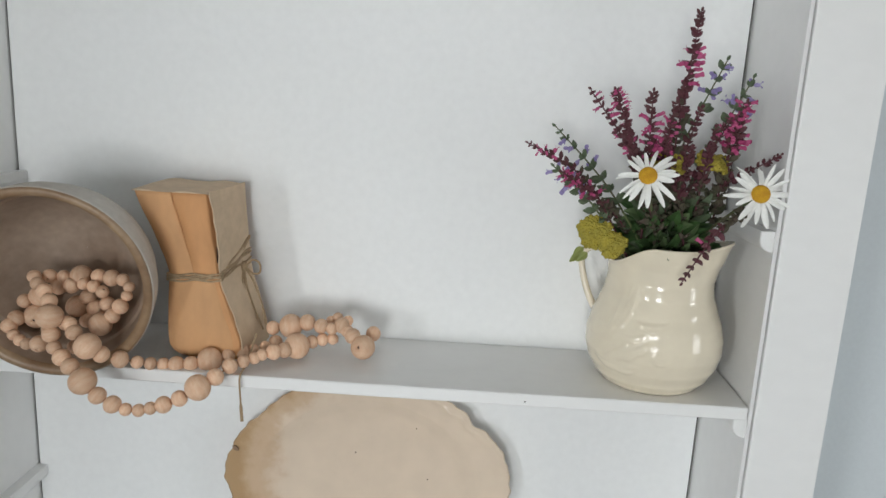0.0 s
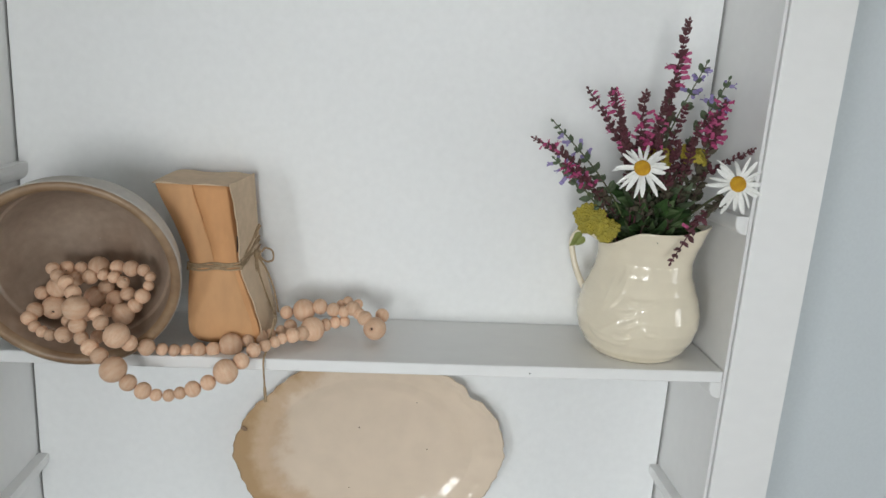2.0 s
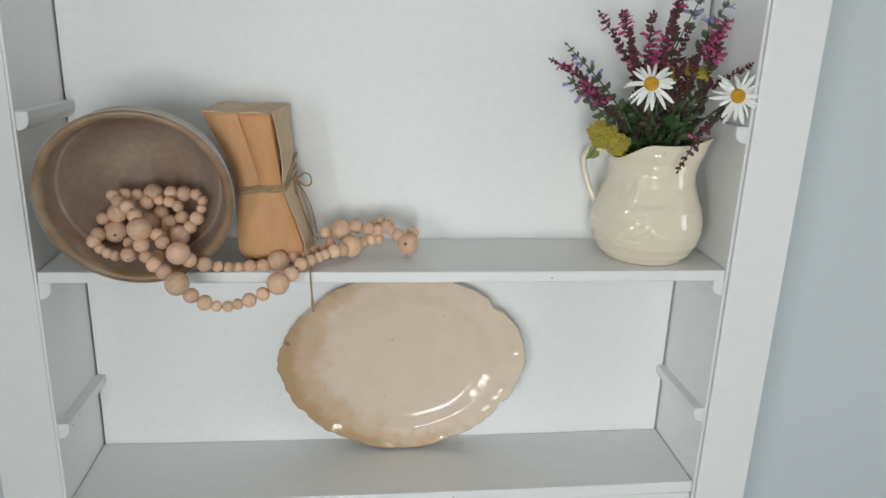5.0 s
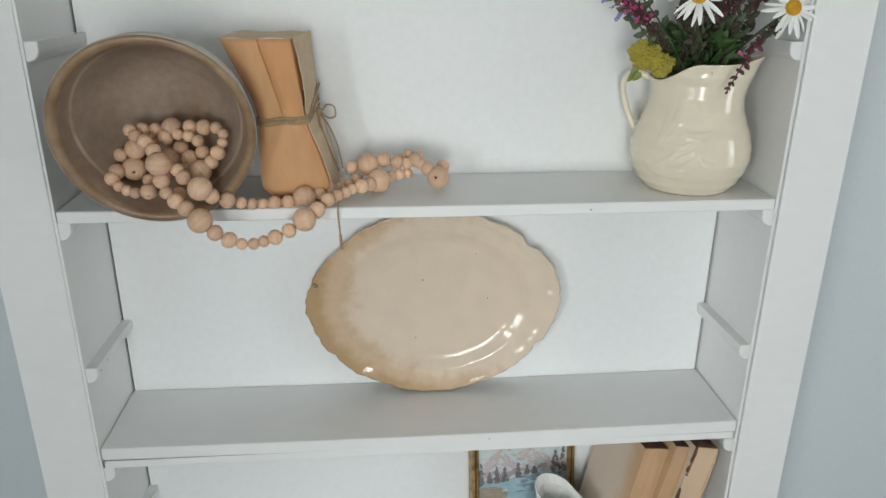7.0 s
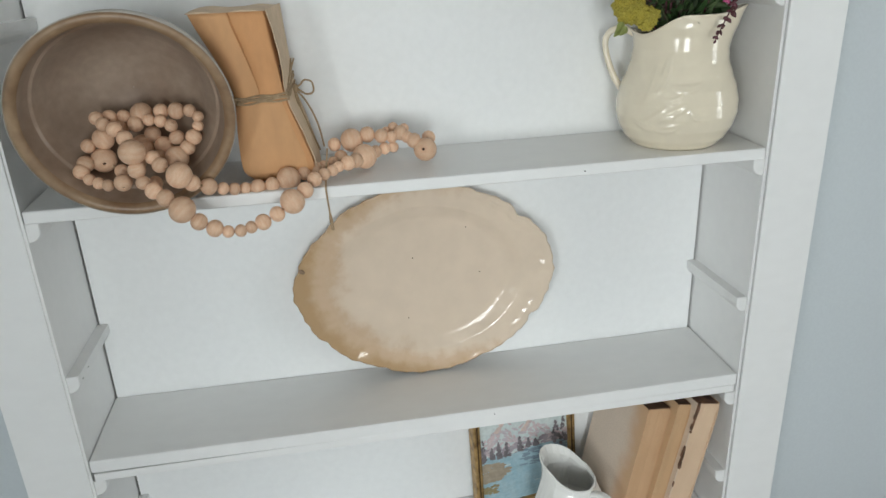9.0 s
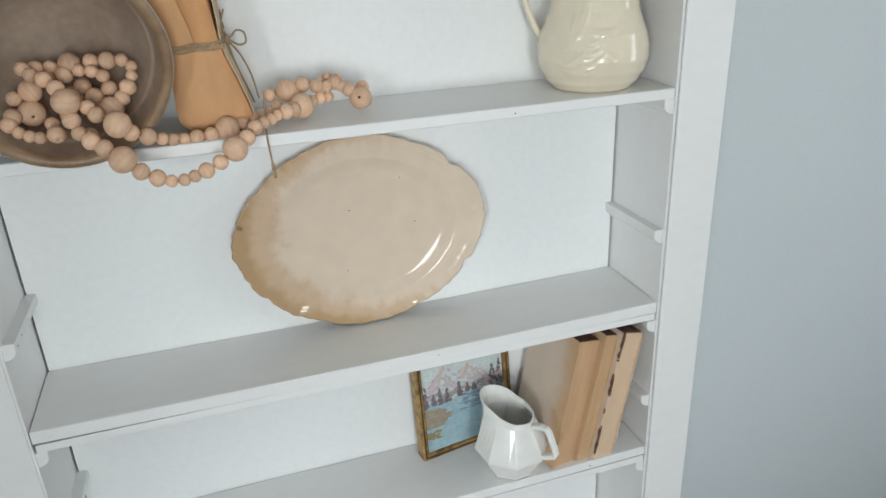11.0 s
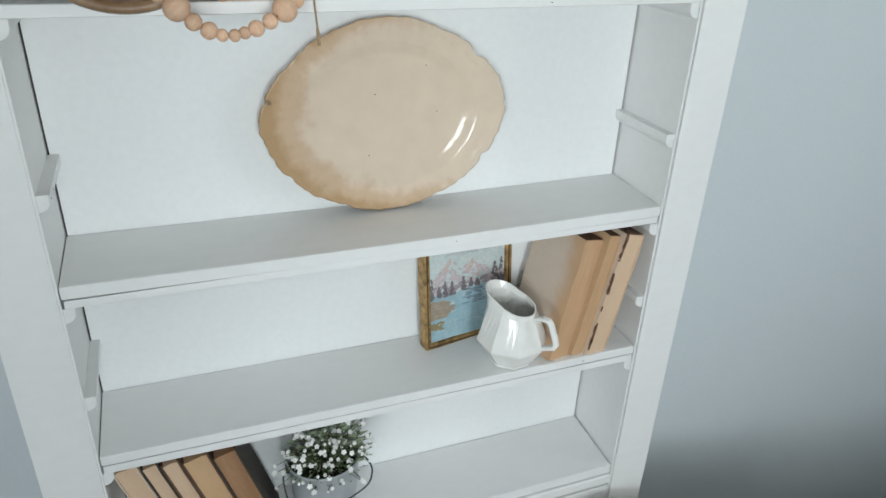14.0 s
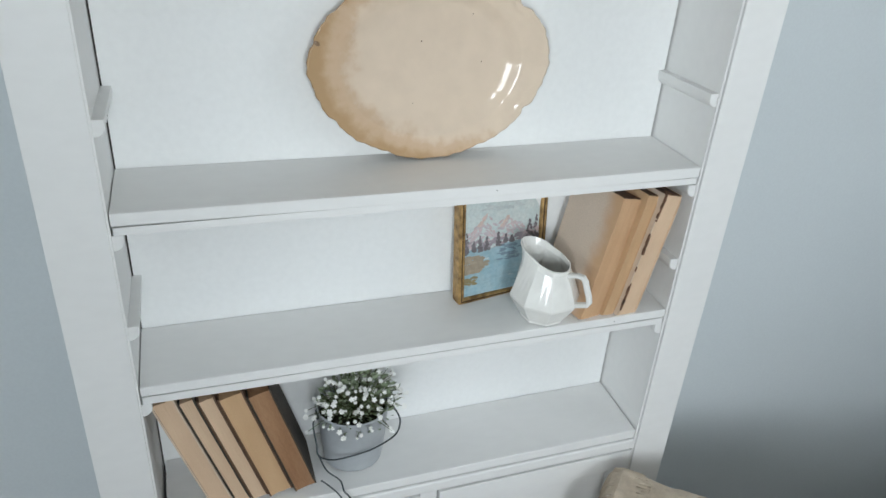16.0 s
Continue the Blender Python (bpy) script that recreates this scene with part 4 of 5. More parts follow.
def leaf(bm, foot, tip, width, r):
    """A pointed leaf with a folded midrib."""
    foot, tip = Vector(foot), Vector(tip)
    d = tip - foot
    side = d.cross(Vector((r.uniform(-0.4, 0.4), -1, r.uniform(-0.2, 0.6)))).normalized()
    nrm = side.cross(d).normalized()
    rows = []
    for k in range(6):
        t = k / 5
        w = width * math.sin(math.pi * (0.06 + 0.90 * t ** 0.8))
        c = foot + d * t + nrm * (-0.10 * d.length * t * t)
        rows.append([c - side * w / 2 + nrm * w * 0.18, c, c + side * w / 2 + nrm * w * 0.18])
    grid(rows, False, bm=bm)


def foliage():
    r = random.Random(5)
    g = thing("jug_foliage", MOUTH, "dark green leaves filling the mouth of the jug", "leaves", kind="stuff")
    for name, mat, count in (("leaves", LEAF, 150), ("pale_leaves", LEAF_PALE, 60), ("fresh_leaves", LEAF_BRIGHT, 70)):
        bm = bmesh.new()
        for k in range(count):
            a = r.uniform(0, 6.28)
            rad = r.uniform(0.0, 0.036)
            foot = Vector((rad * math.cos(a), rad * math.sin(a), r.uniform(0.010, 0.065)))
            out = Vector((math.cos(a) * r.uniform(0.2, 1.0), math.sin(a) * r.uniform(0.2, 1.0) - 0.35, r.uniform(-0.15, 0.9))).normalized()
            leaf(bm, foot, foot + out * r.uniform(0.018, 0.046), r.uniform(0.006, 0.017), r)
        part(name, bm, mat, g)
    bm = bmesh.new()
    for x, z in ((-0.121, 0.022), (-0.124, 0.015), (-0.116, 0.016)):
        leaf(bm, (x + 0.018, -0.045, z + 0.004), (x + 0.006, -0.055, z - 0.004), 0.009, r)
    part("yarrow_leaf", bm, LEAF_LIME, g)


foliage()


# ---- second shelf ----
def platter():
    """An oval scalloped dish, standing on its edge against the back board."""
    m = Matrix.Translation((-0.133, 0.9535, 1.3095)) @ Matrix.Rotation(radians(-3.5), 4, "X")
    t = thing("platter", m, "large oval ironstone platter with brown tea stains, leaning on the back", "platter")
    A, B, n = 0.1985, 0.152, 240

    def edge(a):
        c, s = math.cos(a), math.sin(a)
        k = (abs(c) ** 1.86 + abs(s) ** 1.86) ** (-1 / 1.86)
        lob = 1 + 0.005 * math.cos(8 * a + 0.5) + 0.005 * math.cos(14 * a) + 0.0042 * math.cos(31 * a + 1) + 0.0040 * math.cos(53 * a)
        w = (a + math.pi) % (2 * math.pi) - math.pi
        lob += 0.030 * math.exp(-((w - 0.30) / 0.20) ** 2) - 0.034 * math.exp(-((w - 0.70) / 0.055) ** 2) - 0.026 * math.exp(-((w + 0.55) / 0.06) ** 2) - 0.014 * math.exp(-((w + 0.86) / 0.05) ** 2) - 0.014 * math.exp(-((w + 2.52) / 0.06) ** 2) - 0.022 * math.exp(-((w - 2.42) / 0.22) ** 2)
        return A * c * k * lob, B * s * k * lob

    # share of the edge's radius, depth (towards the room is negative y)
    prof = [(0.02, 0.010), (0.30, 0.0102), (0.50, 0.0100), (0.62, 0.0094), (0.66, 0.0078), (0.70, 0.0050), (0.748, 0.0010), (0.762, 0.0001), (0.772, -0.0003), (0.82, -0.0006), (0.85, -0.0009), (0.88, -0.0011), (0.90, -0.0013), (0.92, -0.0016), (0.935, -0.0019), (0.95, -0.0022), (0.965, -0.0026), (0.985, -0.0034), (1.0, -0.0028), (0.99, -0.0008), (0.93, 0.0022), (0.82, 0.0055), (0.74, 0.012), (0.68, 0.0165), (0.62, 0.018), (0.30, 0.0185), (0.02, 0.0185)]
    rows = []
    for k, (q, y) in enumerate(prof):
        row = []
        for i in range(n):
            a = 2 * math.pi * i / n
            ex, ez = edge(a)
            sx, sz = A * math.cos(a), B * math.sin(a)
            w = max(0.0, (q - 0.6) / 0.4)
            ruffle = 0.0002 * math.sin(26 * a) * max(0, (q - 0.8) / 0.2)
            if 0.80 < q < 0.99 and k < 20:
                swell = math.sin(math.pi * (q - 0.80) / 0.19)
                ruffle += swell * (0.00045 * math.sin(11 * a + 5 * q) + 0.00040 * math.sin(23 * a + 1.0) + 0.00030 * math.sin(37 * a))
                # a scrolled ridge along the upper shoulder and the lower edge
                scroll = 1.2 * math.exp(-((a - 0.85) / 0.30) ** 2) + 0.8 * math.exp(-((a - 5.75) / 0.30) ** 2) + 0.6 * math.exp(-((a - 0.12) / 0.14) ** 2) + 0.5 * math.exp(-((a - 3.95) / 0.35) ** 2)
                ruffle += 0.0024 * scroll * math.exp(-((q - 0.93 - 0.012 * math.sin(19 * a)) / 0.022) ** 2) * (0.7 + 0.3 * math.sin(43 * a))
            row.append((q * (sx * (1 - w) + ex * w), y - ruffle, q * (sz * (1 - w) + ez * w)))
        rows.append(row)
    dish = part("dish", grid(rows, True, True, True), PLATTER, t, smooth=True)
    dish.data.materials.append(CLAY_RIM)
    for p in dish.data.polygons:
        if p.vertices[0] // n == 18 and (p.vertices[0] * 7919 % 97) < 22:
            p.material_index = 1
    for x, z, s in ((-0.018, 0.035, 0.0012), (0.066, 0.076, 0.0010), (-0.03, -0.062, 0.0009), (0.085, 0.002, 0.001), (0.118, 0.052, 0.0016)):
        b = bmesh.new()
        bmesh.ops.create_uvsphere(b, u_segments=8, v_segments=5, radius=s, matrix=Matrix.Translation((x, 0.0096 if abs(x) < 0.1 else 0.0075, z)) @ Matrix.Diagonal((1, 0.5, 1, 1)))
        part("pit", b, COVER_BROWN, t, "tiny brown pit in the glaze")
    b = bmesh.new()
    bmesh.ops.create_uvsphere(b, u_segments=12, v_segments=6, radius=0.0055, matrix=Matrix.Translation((-0.184, -0.0050, 0.036)) @ Matrix.Rotation(0.6, 4, "Y") @ Matrix.Diagonal((1, 0.25, 0.6, 1)))
    part("chip", b, CLAY_RIM, t, "old chip on the rim")


platter()


# ---- books ----
def book(name, m, thick, height, depth, cover, pages, label, group, overhang=0.003, board=0.0024, far=None, top=None):
    """Local x: thickness, y: from fore-edge (0) back to the spine, z: up from its foot."""
    b = thing(name, m, label, "book", group)
    r = random.Random(int(thick * 1e5))
    for x0 in (0, thick - board):
        # a board with softened corners and a worn, uneven fore-edge
        outline = []
        for k in range(25):
            z = height * k / 24
            worn = 0.004 * max(0.0, 1 - min(k, 24 - k) / 1.5) + r.uniform(0, 0.0009)
            outline.append((worn, z))
        outline += [(depth, height), (depth, 0.0)]
        bm = grid([[(x0, y, z) for y, z in outline], [(x0 + board, y, z) for y, z in outline]], True, True, True)
        part("cover", bm, far if far and x0 else cover, b)
    part("spine", box(board, thick - board, depth - 0.003, depth, 0, height, 0.0007), cover, b)
    bm = bmesh.new()
    n = 12
    rows = []
    # the leaves have slipped into uneven bundles along the fore-edge
    steps = [r.uniform(-0.00022, 0.00022) for i in range(n)]
    for k in range(15):
        z = overhang + (height - 2 * overhang) * k / 14
        row = []
        for i in range(n):
            u = i / (n - 1)
            wave = steps[i] + 0.0003 * math.sin(k * 0.5 + i * 0.7) + r.uniform(-0.0001, 0.0001)
            row.append((board + 0.0003 + (thick - 2 * board - 0.0006) * u, overhang * 0.7 + 0.0012 + 0.0014 * math.sin(math.pi * u) + wave, z + (r.uniform(-0.0008, 0.0004) if k in (0, 14) else 0)))
        row += [(thick - board - 0.0003, depth - 0.004, z), (board + 0.0003, depth - 0.004, z)]
        rows.append(row)
    part("page_block", grid(rows, True, True, True, bm), pages, b, "yellowed page block")
    if top:
        part("top_edge", box(board + 0.0006, thick - board - 0.0006, 0.004, depth - 0.005, height - overhang - 0.0004, height - overhang + 0.0012, 0.0004), top, b, "dark top edge")
    return b


def stand(x, y, z, lean, yaw):
    """The pose of a book that leans sideways (degrees) and is turned about the upright."""
    return Matrix.Translation((x, y, z)) @ Matrix.Rotation(radians(yaw), 4, "Z") @ Matrix.Rotation(radians(lean), 4, "Y")


def torn_cloth(b, thick, height, seed):
    """Flakes of red-brown cloth left along the edge of a torn cover."""
    r = random.Random(seed)
    for k in range(20):
        z = height * r.uniform(0.06, 0.97)
        ln, wd = r.uniform(0.002, 0.006) + 0.014 * r.random() ** 3, r.uniform(0.0007, 0.0030)
        ring = [(wd * math.cos(a) * r.uniform(0.6, 1.2), ln * math.sin(a) * r.uniform(0.7, 1.1)) for a in [2 * math.pi * i / 9 for i in range(9)]]
        off = r.uniform(-0.0012, 0.0018)
        rows = [[(off + x, y, z + h) for x, h in ring] for y in (-0.0022, 0.0008)]
        part("torn_cloth", grid(rows, True, True, True), COVER_RED, b, "torn flake of red-brown cloth")


G3 = "old books leaning beside the small pitcher"
Z3 = SHELVES[2]
book("book", stand(0.138, 0.828, Z3 + 0.002, 12.5, 12), 0.046, 0.243, 0.126, COVER_FOXED, PAGES_ORANGE, "old book with bare tan cover and foxed orange page edges", G3, 0.0012, 0.0010, PAGES_ORANGE, COVER_BROWN)
book("book", stand(0.1858, 0.831, Z3 + 0.002, 12.5, 8), 0.026, 0.245, 0.130, PAGES, PAGES, "thin old book with worn cover and yellowed pages", G3, 0.0012, 0.0010, PAGES, COVER_BROWN)
torn_cloth(book("book", stand(0.2130, 0.825, Z3 + 0.002, 12.5, 7), 0.044, 0.247, 0.140, COVER_TAN, PAGES_PALE, "old book with torn red-brown cover leaning on the side", G3, 0.0012, 0.0018, PAGES_PALE, COVER_RED), 0.044, 0.247, 4)

G4 = "row of old books leaning beside the grey pot"
Z4 = SHELVES[3]
x = -0.534
for th, hgt, mat_c, mat_p, lab in (
    (0.036, 0.262, COVER_TAN, PAGES_PALE, "old book with pale yellowed pages leaning on the side"),
    (0.026, 0.258, COVER_GREEN, PAGES_PALE, "thin old book with dark cover and pale pages"),
    (0.028, 0.255, COVER_BROWN, PAGES_PALE, "thin old book with dark brown cover"),
    (0.042, 0.252, COVER_BROWN, PAGES, "thick old book with dark cover and tan pages"),
    (0.040, 0.248, COVER_GREEN, PAGES_BROWN, "old book with dark green cover and worn brown page edges"),
):
    book("book", stand(x, 0.842, Z4 + 0.001 + th * math.sin(radians(17)) * 0.0, -17, 0), th, hgt, 0.118, mat_c, mat_p, lab, G4, 0.003, 0.0023)
    x += (th + 0.0012) / math.cos(radians(17))


# ---- third shelf ----
OILS = {}


def oil(name, c, o):
    """Oil paint whose colour shifts from one brush stroke to the next."""
    if name not in OILS:
        m = material("oil_" + name, c, 0.45, o, 70, 0.8, 0.4, 200, distance=0.0008)
        nt = m.node_tree
        b = nt.nodes["Principled BSDF"]
        src = b.inputs["Base Color"].links[0].from_socket
        geo = nt.nodes.new("ShaderNodeNewGeometry")
        rng_ = nt.nodes.new("ShaderNodeMapRange")
        rng_.inputs[3].default_value, rng_.inputs[4].default_value = 0.93, 1.06
        nt.links.new(geo.outputs["Random Per Island"], rng_.inputs[0])
        hs = nt.nodes.new("ShaderNodeHueSaturation")
        nt.links.new(src, hs.inputs["Color"])
        nt.links.new(rng_.outputs[0], hs.inputs["Value"])
        nt.links.new(hs.outputs[0], b.inputs["Base Color"])
        OILS[name] = m
    return OILS[name]


def painting():
    m = Matrix.Translation((-0.066, 0.927, Z3)) @ Matrix.Rotation(radians(9), 4, "Z") @ Matrix.Rotation(radians(-6), 4, "X")
    p = thing("framed_painting", m, "small mountain lake painting in worn gilt frame leaning back", "painting")
    W, H, F, D = 0.190, 0.222, 0.0135, 0.024
    for pts in (((0, 0), (W, 0)), ((W, 0), (W, H)), ((W, H), (0, H)), ((0, H), (0, 0))):
        a, b = Vector((pts[0][0], 0, pts[0][1])), Vector((pts[1][0], 0, pts[1][1]))
        d = (b - a).normalized()
        inn = Vector((-d.z, 0, d.x))
        sec = [(0, D), (0, 0.004), (0.0015, 0.0008), (0.004, 0), (0.0058, 0.0022), (0.0078, 0.003), (0.0098, 0.0012), (0.0118, 0.0022), (F, 0.006), (F, D)]
        rows = [[a + inn * s + d * s + Vector((0, y, 0)) for s, y in sec], [b + inn * s - d * s + Vector((0, y, 0)) for s, y in sec]]
        part("frame_side", grid(rows, True, True, True), GILT, p, "gilt moulding")
        rows = [[a + inn * s + d * s + Vector((0, y, 0)) for s, y in ((0.0060, 0.0012), (0.0076, 0.0018), (0.0076, 0.0042), (0.0060, 0.0035))], [b + inn * s - d * s + Vector((0, y, 0)) for s, y in ((0.0060, 0.0012), (0.0076, 0.0018), (0.0076, 0.0042), (0.0060, 0.0035))]]
        part("frame_groove", grid(rows, True, True, True), GILT_DARK, p, "dark groove")
    x0, x1, z0, z1 = F - 0.001, W - F + 0.001, F - 0.001, H - F + 0.001
    w, h = x1 - x0, z1 - z0
    r = random.Random(11)
    cv = part("canvas", box(x0, x1, 0.0080, 0.013, z0, z1), oil("sky", (0.57, 0.65, 0.645), (0.66, 0.70, 0.68)), p, "painted pale blue sky")
    layer = [0.0079]

    def dabs(name, strokes, mat, label):
        """Flat brush strokes: place, half length, half height (shares of the canvas) and slant."""
        layer[0] -= 0.00012
        bm = bmesh.new()
        for u, v, a, b, slant in strokes:
            ring = []
            for k in range(9):
                t = 2 * math.pi * k / 9
                q = r.uniform(0.75, 1.15)
                du, dv = a * q * math.cos(t), b * q * math.sin(t)
                uu = u + (du * math.cos(slant) * w - dv * math.sin(slant) * h) / w
                vv = v + (du * math.sin(slant) * w + dv * math.cos(slant) * h) / h
                ring.append((x0 + w * min(0.995, max(0.005, uu)), layer[0] + r.uniform(0, 0.0001), z0 + h * min(0.995, max(0.005, vv))))
            y = ring[0][1]
            grid([[(px, y, pz) for px, _, pz in ring], [(px, y + 0.0004, pz) for px, _, pz in ring]], True, True, True, bm)
        part(name, bm, mat, cv, label)

    ru = r.uniform
    dabs("painted_cloud", [(ru(0.3, 0.95), ru(0.84, 0.95), ru(0.05, 0.12), ru(0.008, 0.018), ru(-0.3, 0.1)) for k in range(16)], oil("cloud", (0.60, 0.64, 0.63), (0.52, 0.60, 0.62)), "pale cloud")

    def ridge(u):
        tops = ((0.0, 0.62), (0.12, 0.70), (0.29, 0.83), (0.42, 0.70), (0.58, 0.79), (0.72, 0.68), (0.86, 0.64), (1.0, 0.60))
        for (a, c), (b, d) in zip(tops, tops[1:]):
            if u <= b:
                return c + (d - c) * (u - a) / (b - a)
        return 0.6

    strokes = []
    for k in range(150):
        u = r.random()
        v = ru(0.50, ridge(u) - 0.012)
        strokes.append((u, v, ru(0.02, 0.045), ru(0.008, 0.014), ru(0.5, 1.1) if u < 0.29 or 0.42 < u < 0.58 else ru(-1.1, -0.5)))
    dabs("painted_mountain", strokes, oil("mountain", (0.60, 0.48, 0.49), (0.64, 0.56, 0.57)), "hazy pink mountains")
    for pu, pv in ((0.29, 0.83), (0.58, 0.79)):
        strokes = []
        for k in range(22):
            t = r.random() ** 0.7
            strokes.append((pu - 0.11 * t + ru(-0.02, 0.02), pv - 0.115 * t - ru(0.008, 0.03), ru(0.012, 0.028), ru(0.006, 0.010), ru(0.7, 1.1)))
        dabs("painted_peak", strokes, oil("peach", (0.68, 0.52, 0.45), (0.65, 0.56, 0.53)), "sunlit peach slopes")
    dabs("painted_snow", [(ru(0.15, 0.85), ru(0.58, 0.70), ru(0.02, 0.05), ru(0.006, 0.010), ru(-0.6, 0.2)) for k in range(34)], oil("snow", (0.61, 0.54, 0.56), (0.55, 0.51, 0.55)), "pale lilac snow")
    dabs("painted_shore", [(r.random(), ru(0.45, 0.57), ru(0.02, 0.05), ru(0.008, 0.016), ru(-0.3, 0.3)) for k in range(90)], oil("shore", (0.37, 0.325, 0.365), (0.47, 0.41, 0.43)), "violet far shore")
    dabs("painted_lake", [(ru(0, 1), 0.01 + 0.46 * k / 170, ru(0.12, 0.25), ru(0.016, 0.028), ru(-0.08, 0.08)) for k in range(171)], oil("lake", (0.31, 0.47, 0.54), (0.42, 0.55, 0.59)), "blue lake")
    dabs("painted_reflection", [(ru(0.45, 1), ru(0.32, 0.47), ru(0.02, 0.06), ru(0.006, 0.012), ru(-0.1, 0.1)) for k in range(60)], oil("reflection", (0.20, 0.26, 0.32), (0.28, 0.37, 0.43)), "dark reflection on the lake")
    dabs("painted_bank", [(ru(0, 0.36) * (1 - abs(q - 0.32) * 6), q, ru(0.03, 0.07), ru(0.008, 0.016), ru(-0.3, 0.1)) for q in [ru(0.24, 0.41) for k in range(130)]], oil("bank", (0.40, 0.33, 0.245), (0.33, 0.27, 0.20)), "ochre shore")
    dabs("painted_bank", [(ru(0, 0.16), ru(0.12, 0.20), ru(0.02, 0.05), ru(0.007, 0.014), ru(-0.3, 0.3)) for k in range(24)], oil("moss", (0.26, 0.22, 0.11), (0.38, 0.28, 0.15)), "mossy shore")
    for u, v, s_, wd in ((0.03, 0.42, 0.30, 0.07), (0.12, 0.44, 0.16, 0.06), (0.20, 0.45, 0.19, 0.06), (0.29, 0.45, 0.17, 0.07), (0.44, 0.47, 0.17, 0.08), (0.54, 0.49, 0.11, 0.05), (0.62, 0.50, 0.07, 0.04), (0.86, 0.47, 0.29, 0.12), (0.95, 0.45, 0.34, 0.11)):
        strokes = []
        for k in range(26):
            t = r.random()
            strokes.append((u + ru(-1, 1) * wd * 0.50 * (1 - t) ** 0.8, v + 0.8 * s_ * t, ru(0.012, 0.028) * (1.1 - t * 0.75), ru(0.010, 0.020), ru(-0.5, 0.5)))
        dabs("painted_tree", strokes, oil("tree", (0.17, 0.155, 0.165), (0.27, 0.235, 0.25)), "dark fir tree")


painting()


def creamer():
    """An eight-sided white pitcher: flared foot, wide belly, tapering neck."""
    sp = math.atan2(0.83, -0.55)
    c = thing("creamer", Matrix.Translation((0.076, 0.866, Z3 + 0.001)) @ Matrix.Scale(1.13, 4), "small white faceted ironstone cream pitcher", "pitcher")
    n = 8
    prof = [(0.031, 0.0), (0.0365, 0.001), (0.037, 0.005), (0.041, 0.011), (0.0565, 0.036), (0.0575, 0.040), (0.0545, 0.049), (0.0400, 0.088), (0.0360, 0.100), (0.0345, 0.110)]

    def ring(r, z, top):
        row = []
        for i in range(n):
            a = sp + 2 * math.pi * (i + 0.42) / n
            for s in (-0.985, -0.5, 0.0, 0.5, 0.985):
                aa = a + s * math.pi / n
                rr = r * math.cos(math.pi / n) / math.cos(aa - a)
                d = math.cos(aa - sp)
                rr = rr * (1 - top * 0.7) + r * top * 0.7 + top ** 1.6 * (0.019 * max(0, d) ** 2.6 - 0.0025 * (1 - d * d) + 0.001 * max(0, -d))
                row.append((rr * math.cos(aa), rr * math.sin(aa), z + top * (0.010 * d + 0.008 * max(0, d) ** 2 - 0.004)))
        return row

    rows = [ring(0.02, 0.001, 0)] + [ring(r, z, max(0, (z - 0.062) / 0.048)) for r, z in prof]
    rows.append(ring(0.0325, 0.1108, 1.0))
    rows += [ring(r - 0.0035, z, max(0, (z - 0.062) / 0.048)) for r, z in prof[::-1][1:-3]]
    bm = grid(rows, True, True, True)
    bmesh.ops.recalc_face_normals(bm, faces=bm.faces[:])
    body = part("body", bm, IRONSTONE, c)
    mod = body.modifiers.new("bevel", "BEVEL")
    mod.width, mod.segments, mod.limit_method, mod.angle_limit = 0.0012, 3, "ANGLE", radians(18)
    h = Vector((-math.cos(sp), -math.sin(sp), 0))
    pts = [h * q + Vector((0, 0, z)) for q, z in ((0.034, 0.086), (0.041, 0.0915), (0.053, 0.0955), (0.0615, 0.095), (0.0655, 0.0905), (0.0755, 0.066), (0.0778, 0.0565), (0.0755, 0.0515), (0.066, 0.0475), (0.050, 0.040))]
    side = h.cross(Vector((0, 0, 1)))
    rows = []
    for i, p in enumerate(pts):
        d = (pts[min(i + 1, len(pts) - 1)] - pts[max(i - 1, 0)]).normalized()
        up = side.cross(d).normalized()
        rows.append([p + side * (0.0055 * a) + up * (0.0038 * b) for a, b in ((-1, -0.5), (-0.6, -1), (0.6, -1), (1, -0.5), (1, 0.5), (0.6, 1), (-0.6, 1), (-1, 0.5))])
    part("handle", grid(rows, True, True, True), IRONSTONE, c, "angular handle")


creamer()


# ---- fourth shelf ----
POT = Vector((-0.270, 0.912, Z4 + 0.006))


